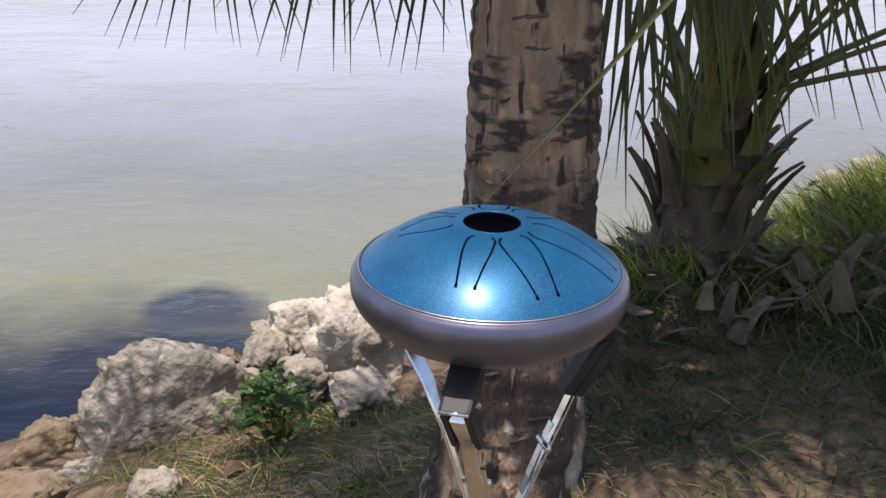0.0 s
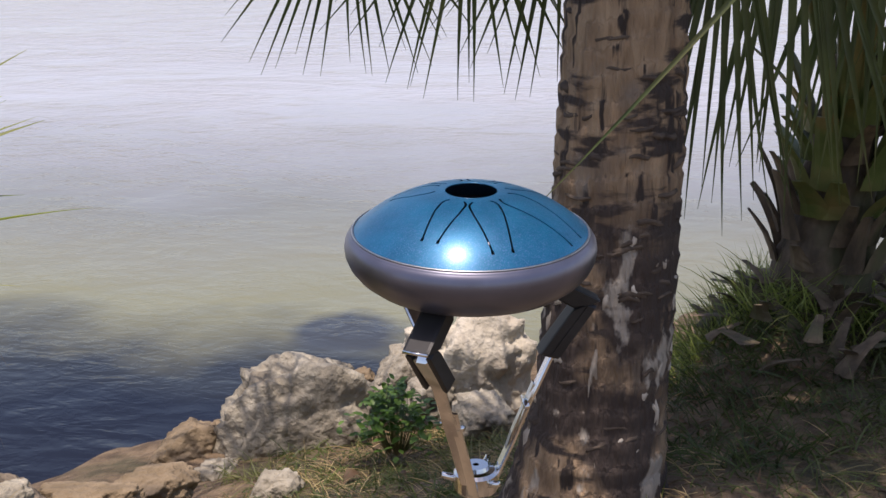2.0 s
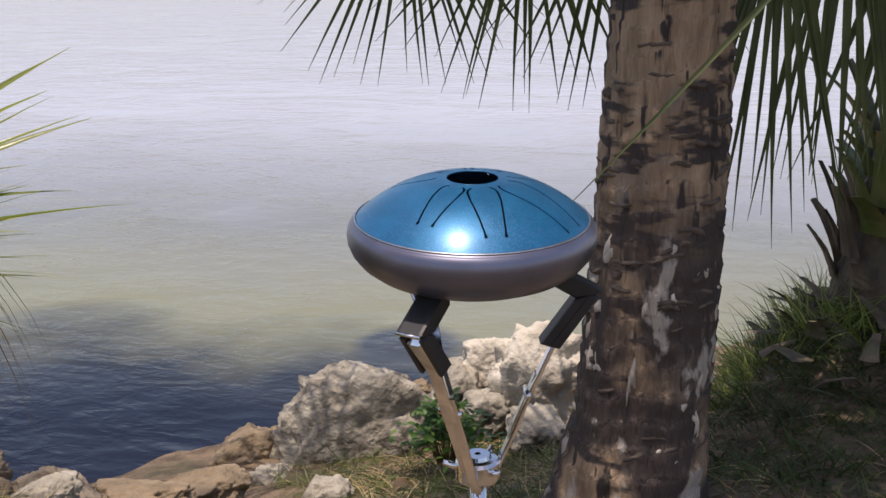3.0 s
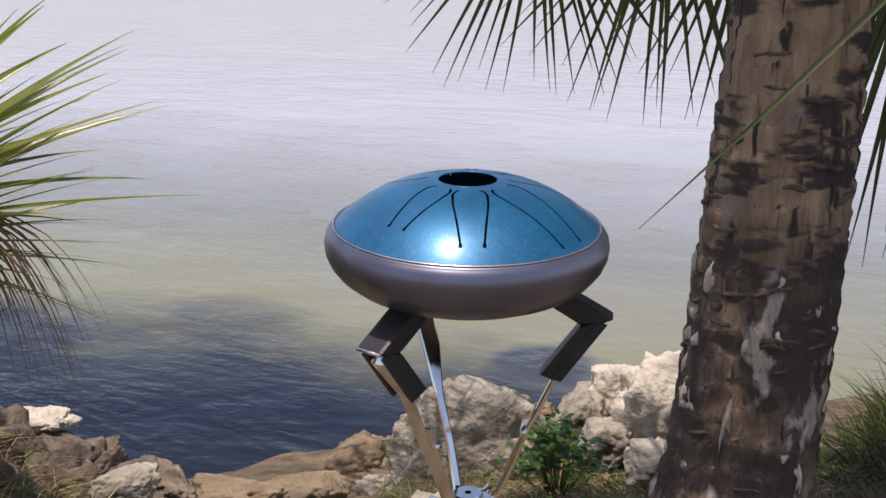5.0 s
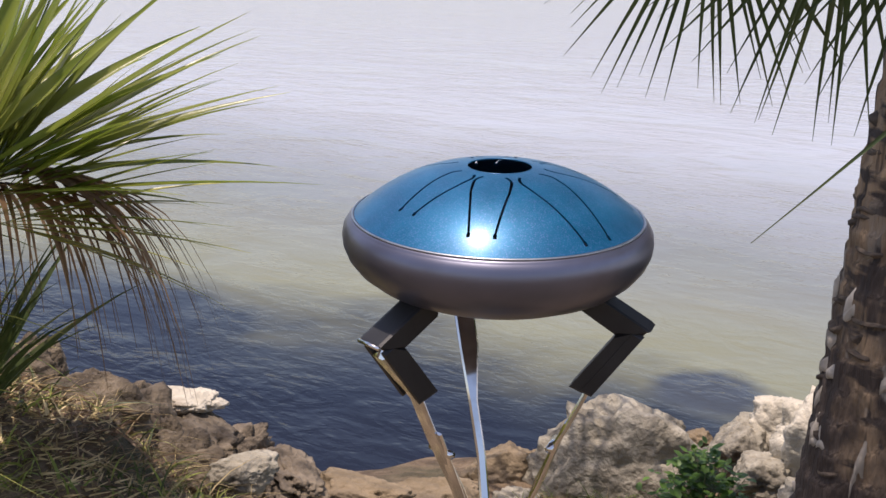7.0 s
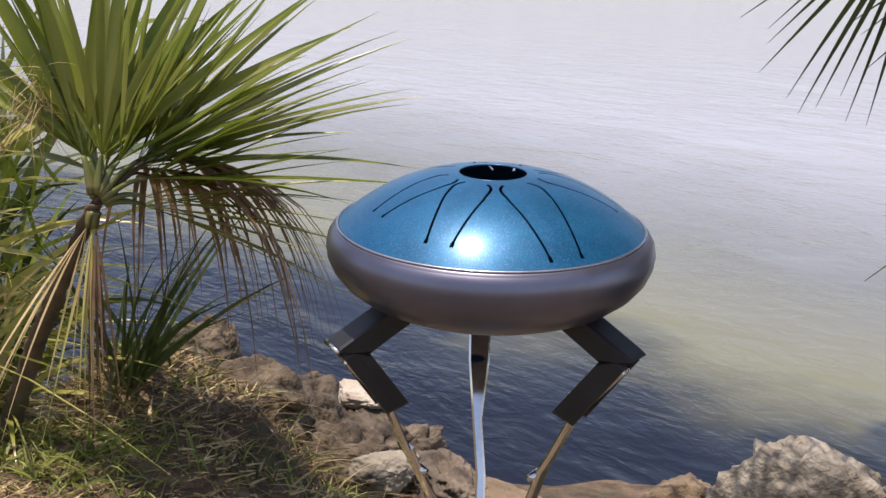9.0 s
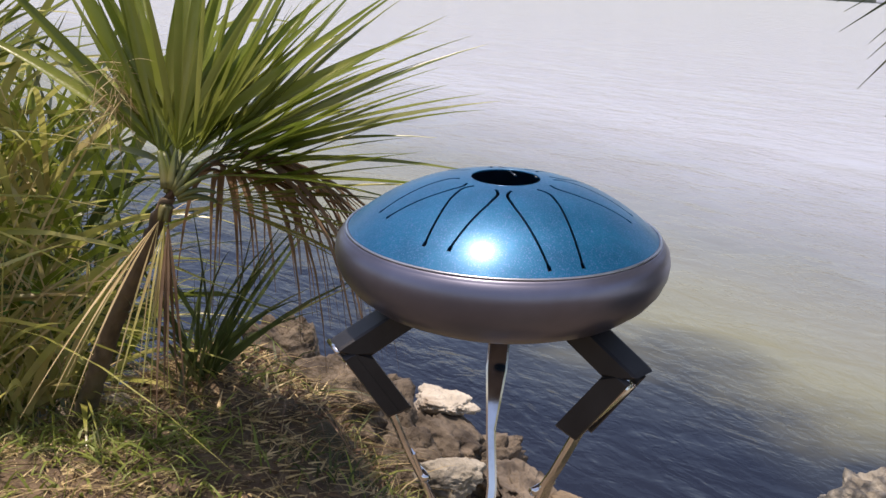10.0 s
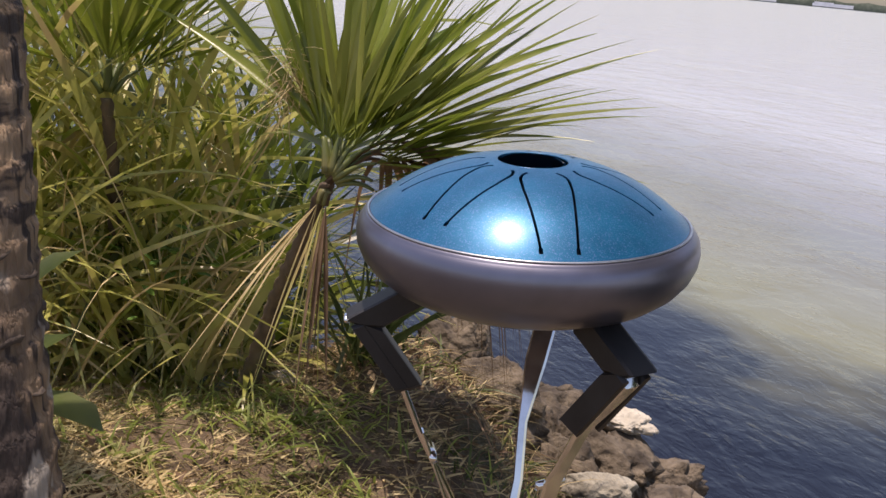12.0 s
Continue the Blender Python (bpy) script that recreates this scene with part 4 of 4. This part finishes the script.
G = M_FROND
CROWN = (-1.40, 0.20, 0.60)
build_palmetto((-1.9, 0.12, ground_z(-1.9, 0.12)), CROWN,
               [(50, 28, 0.12, 0.62, 60, 0.25, G), (62, 46, 0.12, 0.68, 70, 0.2, G), (75, 60, 0.1, 0.76, 80, 0.2, G), (88, 35, 0.12, 0.68, 70, 0.3, G),
                (125, 60, 0.1, 0.72, 80, 0.25, G), (170, 62, 0.1, 0.72, 80, 0.3, G), (55, 10, 0.1, 0.58, 26, 0.2, G), (66, -4, 0.1, 0.52, 24, 0.3, M_YELLOW), (-170, 68, 0.1, 0.62, 40, 0.2, G),
                (150, 25, 0.1, 0.66, 70, 0.4, G), (105, 78, 0.1, 0.72, 80, 0.2, G), (-45, -72, 0.05, 0.40, 12, 0.3, M_YELLOW), (-70, -62, 0.05, 0.42, 14, 0.4, M_STRAW),
                (-20, -76, 0.05, 0.42, 14, 0.3, M_DEAD)],
               "bushy green fan palm with dead brown leaves near the water", 4, 3)
build_palmetto((-2.35, -0.1, ground_z(-2.35, -0.1)), (-1.972, -0.212, 0.681),
               [(0, 78, 0.1, 0.62, 70, 0.15, G), (60, 65, 0.1, 0.62, 80, 0.2, G), (90, 45, 0.1, 0.6, 80, 0.3, G), (-90, 45, 0.1, 0.6, 80, 0.3, G), (150, 55, 0.1, 0.6, 80, 0.3, G), (200, 60, 0.1, 0.6, 80, 0.3, G)],
               "bright green fan palm among long leaves", 0, 8)


# ---- grass, straw and strap leaves ----
def blade_mesh(items, steps=4):
    """items: (base, lean, length, width, bend). One mesh of curved blades."""
    vs, fs = [], []
    for p, d, L, w, bend in items:
        p, d = Vector(p), Vector(d).normalized()
        s = d.cross(Vector((0, 0, 1)))
        s = s.normalized() if s.length > 0.02 else Vector((1, 0, 0))
        s = s * math.cos(bend * 7) + d.cross(s) * math.sin(bend * 7)
        b0 = len(vs)
        for k in range(steps + 1):
            t = k / steps
            q = p + d * L * t + Vector((d.x, d.y, 0)) * bend * L * t * t * 0.8 + Vector((0, 0, -1)) * bend * L * t * t
            ww = w * (1 - t ** 1.8) * (0.65 + 0.35 * min(1, t * 4)) / 2
            if k == steps:
                vs.append(q)
            else:
                vs += [q - s * ww, q + s * ww]
        for k in range(steps - 1):
            b = b0 + 2 * k
            fs.append((b, b + 1, b + 3, b + 2))
        b = b0 + 2 * (steps - 1)
        fs.append((b, b + 1, b + 2))
    return vs, fs


def scatter(n, box, seed, length, width, bend, up, clump=0.0, keep=None):
    rnd = random.Random(seed)
    out = []
    x0, y0, x1, y1 = box
    centres = [(rnd.uniform(x0, x1), rnd.uniform(y0, y1)) for _ in range(max(1, n // 22))]
    while len(out) < n:
        if clump:
            cx, cy = rnd.choice(centres)
            x, y = rnd.gauss(cx, clump), rnd.gauss(cy, clump)
        else:
            x, y = rnd.uniform(x0, x1), rnd.uniform(y0, y1)
        if keep and not keep(x, y):
            if rnd.random() < 0.02:
                out.append(None)
            continue
        a = rnd.uniform(0, 2 * math.pi)
        u = rnd.uniform(*up)
        out.append(((x, y, ground_z(x, y) - 0.01), (math.cos(a), math.sin(a), u), rnd.uniform(*length), rnd.uniform(*width), rnd.uniform(*bend)))
    return [o for o in out if o]


def off_trunk(x, y):
    return (x - 0.06) ** 2 + (y - 1.35) ** 2 > 0.045 and inland(x, y) > 0.75


def stuff(name, items, material, label, category, steps=4):
    vs, fs = blade_mesh(items, steps)
    tagged(obj(name, vs, fs, material), label, category, kind="stuff")


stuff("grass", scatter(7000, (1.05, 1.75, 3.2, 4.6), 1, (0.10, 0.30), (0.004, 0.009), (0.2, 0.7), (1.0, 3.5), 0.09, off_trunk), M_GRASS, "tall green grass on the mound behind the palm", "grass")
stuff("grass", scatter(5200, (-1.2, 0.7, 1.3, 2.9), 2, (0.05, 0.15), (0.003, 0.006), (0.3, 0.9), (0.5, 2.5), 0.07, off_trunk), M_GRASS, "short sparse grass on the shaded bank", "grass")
stuff("dry_grass", scatter(3200, (-1.4, 0.5, 1.6, 3.1), 3, (0.05, 0.16), (0.0025, 0.005), (0.2, 0.9), (0.05, 0.8), 0.10, off_trunk), M_DRYGRASS, "dry straw and stems lying on the bank", "dry grass")
stuff("dry_grass", scatter(3000, (-2.3, -1.0, -0.75, 0.6), 4, (0.04, 0.11), (0.003, 0.007), (0.3, 1.0), (0.05, 1.4), 0.08, off_trunk), M_DRYGRASS, "sunlit dry grass and leaf litter", "dry grass")
stuff("grass", scatter(700, (-2.2, -0.9, -0.9, 0.9), 5, (0.06, 0.15), (0.004, 0.008), (0.3, 0.9), (0.8, 3), 0.05, off_trunk), M_GRASS_SUNLIT, "green grass tufts in dry litter", "grass")
stuff("dry_grass", scatter(1100, (-3.2, 0.6, -1.2, 2.2), 6, (0.06, 0.2), (0.003, 0.006), (0.3, 1.0), (0.1, 1.2), 0.09, off_trunk), M_DRYGRASS, "dry grass hanging over the shore rocks", "dry grass")
stuff("grass", scatter(700, (-2.6, 0.5, -1.3, 1.6), 7, (0.08, 0.22), (0.004, 0.008), (0.3, 0.8), (0.6, 2.5), 0.06, off_trunk), M_GRASS, "green grass tufts on the slope", "grass")


def strap_leaves(n, box, seed, length, material, label, width=(0.013, 0.030)):
    rnd = random.Random(seed)
    items = []
    x0, y0, x1, y1 = box
    for _ in range(n):
        x, y = rnd.uniform(x0, x1), rnd.uniform(y0, y1)
        a = rnd.uniform(0, 2 * math.pi)
        items.append(((x, y, ground_z(x, y) + (rnd.uniform(-0.02, 0.8) if x < -2.05 else rnd.uniform(-0.02, 0.25))), (math.cos(a), math.sin(a), rnd.uniform(0.7, 3.6)), rnd.uniform(*length), rnd.uniform(*width), rnd.uniform(0.15, 0.85)))
    stuff("strap_leaves", items, material, label, "shrub", 7)


stuff("grass", scatter(3200, (0.15, 2.2, 1.1, 3.1), 8, (0.14, 0.34), (0.003, 0.006), (0.2, 0.8), (1.0, 3.5), 0.06, off_trunk), M_GRASS_SUNLIT, "tall thin grass round the young palm's foot", "grass")
stuff("dry_grass", scatter(1500, (-2.6, 0.45, -0.9, 1.7), 9, (0.06, 0.2), (0.003, 0.006), (0.3, 1.0), (0.1, 1.2), 0.09, off_trunk), M_DEAD, "tangled dead brown grass on the bank slope", "dry grass")
stuff("dry_stems", scatter(2600, (-2.5, -0.3, -0.95, 1.2), 55, (0.10, 0.26), (0.002, 0.004), (0.2, 0.9), (0.05, 0.9), 0.07, off_trunk), M_DRYGRASS, "tangle of thin dry stems on the bank", "dry stems")
stuff("leaf_litter", scatter(3000, (-2.4, 0.2, -0.9, 1.1), 54, (0.02, 0.06), (0.005, 0.013), (0.0, 0.5), (0.05, 0.9), 0.13, off_trunk), M_DEAD, "curled brown leaf litter over the bank", "leaf litter")
stuff("grass", scatter(450, (-2.6, 0.0, -0.9, 1.7), 10, (0.06, 0.2), (0.004, 0.008), (0.3, 0.9), (0.5, 2.5), 0.06, off_trunk), M_GRASS_SUNLIT, "green blades through dry grass on the slope", "grass")
strap_leaves(150, (-2.6, -0.1, -2.0, 0.3), 34, (0.4, 0.8), M_FROND, "green strap leaves behind the fan palm")
strap_leaves(36, (-2.05, -0.1, -1.8, 0.2), 36, (0.35, 0.7), M_YELLOW, "yellowing strap leaves round the fan palm's stem")
strap_leaves(480, (-3.2, -1.3, -2.1, 0.4), 31, (0.5, 1.1), M_FROND, "dense thicket of long green strap leaves")
strap_leaves(400, (-2.5, -0.9, -1.95, 0.15), 32, (0.5, 1.05), M_YELLOW, "yellow-green strap leaves lit by sun in the thicket")
# backing of dark leaves, added so gaps between lit leaves look shaded
strap_leaves(900, (-3.7, -1.6, -2.6, 0.5), 33, (0.7, 1.5), M_FROND_DARK, "dark green strap leaves filling the thicket's shaded gaps", (0.025, 0.05))


# ---- second trunk, small plants and litter ----
def build_far_left_palm():
    e = thing("palm_tree", (-0.66, -0.47, 0.0), "leaning palm trunk with rough brown bark", "palm tree")
    holder = Matrix.Translation(-Vector(e.location))
    pts = [(-0.60, -0.45, -0.25), (-0.67, -0.47, 0.0), (-0.76, -0.495, 0.29), (-0.86, -0.52, 0.60), (-0.955, -0.545, 0.92), (-1.2, -0.6, 1.7), (-1.4, -0.66, 2.5)]
    vs, fs = trunk_mesh(pts, [0.18, 0.145, 0.133, 0.13, 0.128, 0.125, 0.13], 56, 0.055, 5.0)
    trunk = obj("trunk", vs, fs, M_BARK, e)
    bark_plates(trunk, pts, [0.18, 0.145, 0.133, 0.13, 0.128, 0.125, 0.13], 30, 0.05, 1.2, 15, -0.8, 2.2, [(M_SCAR, "leaf_scar", 0.06, 0.018)])
    for o in e.children:
        o.matrix_parent_inverse = holder


build_far_left_palm()


def leaf_cluster(name, at, spread, n, size, material, label, category, seed, height=0.12):
    """A small plant: thin stems with many oval leaves."""
    rnd = random.Random(seed)
    e = thing(name, at, label, category)
    sv, sf, lv, lf = [], [], [], []
    for _ in range(n):
        x, y = rnd.gauss(0, spread * 0.45), rnd.gauss(0, spread * 0.45)
        h = max(0.02, height * rnd.uniform(0.4, 1.3) * (1 - 0.5 * math.hypot(x, y) / spread))
        tip = Vector((x, y, h))
        if rnd.random() < 0.25:
            v, f = tube([Vector((x * 0.3, y * 0.3, -0.03)), tip], [0.0016, 0.001], 5)
            k = len(sv)
            sv += v
            sf += [tuple(q + k for q in g) for g in f]
        a, up = rnd.uniform(0, 2 * math.pi), rnd.uniform(-0.1, 0.7)
        d = Vector((math.cos(a), math.sin(a), up)).normalized()
        s = d.cross(Vector((0, 0, 1))).normalized()
        u = s.cross(d)
        L = size * rnd.uniform(0.6, 1.25)
        k = len(lv)
        lv += [tip, tip + d * L * 0.3 + s * L * 0.26, tip + d * L * 0.3 - u * L * 0.05, tip + d * L * 0.3 - s * L * 0.26,
               tip + d * L * 0.7 + s * L * 0.22, tip + d * L * 0.7 - u * L * 0.06, tip + d * L * 0.7 - s * L * 0.22, tip + d * L - u * L * 0.12]
        lf += [(k, k + 1, k + 2), (k, k + 2, k + 3), (k + 1, k + 4, k + 5, k + 2), (k + 2, k + 5, k + 6, k + 3), (k + 4, k + 7, k + 5), (k + 5, k + 7, k + 6)]
    obj("stem", sv, sf, M_PETIOLE, e)
    obj("foliage", lv, lf, material, e)


leaf_cluster("shrub", (-0.775, 2.443, -0.702), 0.16, 360, 0.045, M_SHRUB, "small bright green leafy shrub among shore rocks", "shrub", 3, 0.22)
leaf_cluster("broadleaf_plant", (-1.43, -0.46, 0.08), 0.09, 9, 0.17, M_FROND_DARK, "broad-leaved green plant in the shade of the thicket", "plant", 5, 0.26)
leaf_cluster("shrub", (-1.941, -0.063, 0.160), 0.2, 40, 0.045, M_SHRUB, "small yellow-green weed in the thicket", "shrub", 8, 0.2)


def spiky_clump(at, n, length, seed, label, material):
    rnd = random.Random(seed)
    e = thing("grass_clump", at, label, "grass clump")
    for _ in range(n):
        a = rnd.uniform(0, 2 * math.pi)
        item = ((rnd.gauss(0, 0.03), rnd.gauss(0, 0.03), -0.02), (math.cos(a), math.sin(a), rnd.uniform(0.7, 3.0)), rnd.uniform(0.5, 1.0) * length, rnd.uniform(0.009, 0.017), rnd.uniform(0.05, 0.3))
        vs, fs = blade_mesh([item], 6)
        obj("leaf", vs, fs, material, e)


spiky_clump((-1.75, 0.42, ground_z(-1.75, 0.42)), 50, 0.72, 61, "spiky green young palm clump on the slope", M_FROND_DARK)
rock((-1.87, 0.26, ground_z(-1.87, 0.26) - 0.01), (0.13, 0.09, 0.085), 71, M_ROCK, "pale weathered rock poking out of the grassy bank", 0.4)


def fibre_tuft(at, seed):
    rnd = random.Random(seed)
    items = [((at[0] + rnd.gauss(0, 0.015), at[1] + rnd.gauss(0, 0.015), at[2] + rnd.gauss(0, 0.03)), (rnd.gauss(0, 1), rnd.gauss(0, 1), rnd.gauss(-0.4, 1)), rnd.uniform(0.04, 0.09), 0.0022, rnd.uniform(0.2, 0.9)) for _ in range(140)]
    vs, fs = blade_mesh(items, 4)
    tagged(obj("fibre_tuft", vs, fs, M_STRAW), "tangled tan fibre tuft on the palm", "fibre tuft")


fibre_tuft((-1.504, 0.127, 0.80), 4)


def fallen_leaf(at, seed, size, material, label):
    rnd = random.Random(seed)
    a = rnd.uniform(0, 6.28)
    vs, fs = [], []
    for i in range(7):
        t = i / 6
        w = size * 0.3 * math.sin(math.pi * min(1, t * 0.94 + 0.05)) + 0.001
        c = Vector((math.cos(a), math.sin(a), 0)) * size * (t - 0.5) + Vector((0, 0, 0.03 * math.sin(t * 3) * size / 0.1))
        s = Vector((-math.sin(a), math.cos(a), 0))
        vs += [c - s * w + Vector((0, 0, w * 0.5)), c, c + s * w + Vector((0, 0, w * 0.6))]
    for i in range(6):
        b = i * 3
        fs += [(b, b + 1, b + 4, b + 3), (b + 1, b + 2, b + 5, b + 4)]
    ob = obj("fallen_leaf", vs, fs, material)
    ob.location = at
    tagged(ob, label, "leaf", "fallen leaves")


fallen_leaf((-0.890, 2.257, -0.764), 1, 0.09, M_DEAD, "curled reddish brown leaf on the bank")
rnd_l = random.Random(77)
for i in range(70):
    x, y = (rnd_l.uniform(-2.0, -0.9), rnd_l.uniform(-0.8, 0.6)) if i % 2 else (rnd_l.uniform(-0.8, 1.4), rnd_l.uniform(0.9, 2.2))
    fallen_leaf((x, y, ground_z(x, y) + 0.02), 100 + i, rnd_l.uniform(0.02, 0.042), M_DEAD, "dry brown leaf lying in the litter")

strap_leaves(230, (-2.35, -0.6, -2.0, 0.0), 37, (0.55, 1.1), M_YELLOW, "arching yellow-green strap leaves at the thicket's edge")
stuff("straw_litter", scatter(5200, (-2.0, -0.9, -0.8, 0.6), 41, (0.03, 0.09), (0.004, 0.009), (0.0, 0.12), (0.15, 0.6), 0.13, off_trunk), M_STRAW, "bleached straw litter in the sun", "straw")

stuff("grass", scatter(6500, (0.95, 2.6, 2.7, 4.2), 42, (0.12, 0.30), (0.004, 0.009), (0.2, 0.8), (1.0, 3.5), 0.0, off_trunk), M_GRASS_SUNLIT, "sunlit green grass on the mound by the water", "grass")

stuff("grass", scatter(3600, (-1.5, 1.1, 0.3, 2.9), 43, (0.05, 0.16), (0.003, 0.006), (0.3, 0.9), (0.5, 2.5), 0.05, off_trunk), M_GRASS, "grass tufts between the rocks and the palm", "grass")
stuff("dry_grass", scatter(3600, (-1.6, 1.0, 0.3, 3.0), 44, (0.05, 0.18), (0.0025, 0.005), (0.2, 0.9), (0.1, 1.2), 0.07, off_trunk), M_DRYGRASS, "withered grass above the rocks", "dry grass")

stuff("grass", scatter(600, (-1.8, -0.3, -1.2, 0.35), 51, (0.06, 0.16), (0.005, 0.010), (0.3, 0.9), (0.7, 2.5), 0.06, off_trunk), M_GRASS_SUNLIT, "bright yellow-green grass tufts in full sun", "grass")
stuff("straw_litter", scatter(9500, (-2.1, -0.9, -0.95, 0.5), 52, (0.02, 0.06), (0.004, 0.009), (0.0, 0.14), (0.2, 0.7), 0.13, off_trunk), M_STRAW, "pale straw litter over the bank edge", "straw")
stuff("grass", scatter(3000, (1.2, 2.9, 2.6, 4.1), 53, (0.12, 0.28), (0.005, 0.010), (0.2, 0.8), (1.0, 3.5), 0.07, off_trunk), M_GRASS_SUNLIT, "fresh yellow-green grass on the sunny mound", "grass")
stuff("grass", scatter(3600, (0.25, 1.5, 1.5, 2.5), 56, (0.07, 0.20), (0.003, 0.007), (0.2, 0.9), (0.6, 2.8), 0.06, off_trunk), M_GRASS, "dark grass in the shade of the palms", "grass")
stuff("leaf_litter", scatter(1800, (0.2, 0.9, 1.5, 2.5), 57, (0.03, 0.08), (0.006, 0.014), (0.0, 0.6), (0.05, 0.6), 0.0, off_trunk), M_DEAD, "dead leaf scraps on the shaded ground", "leaf litter")
strap_leaves(120, (-2.15, -0.6, -1.85, 0.15), 58, (0.6, 1.15), M_STRAW, "long thin bleached stalks across the thicket", (0.004, 0.009))
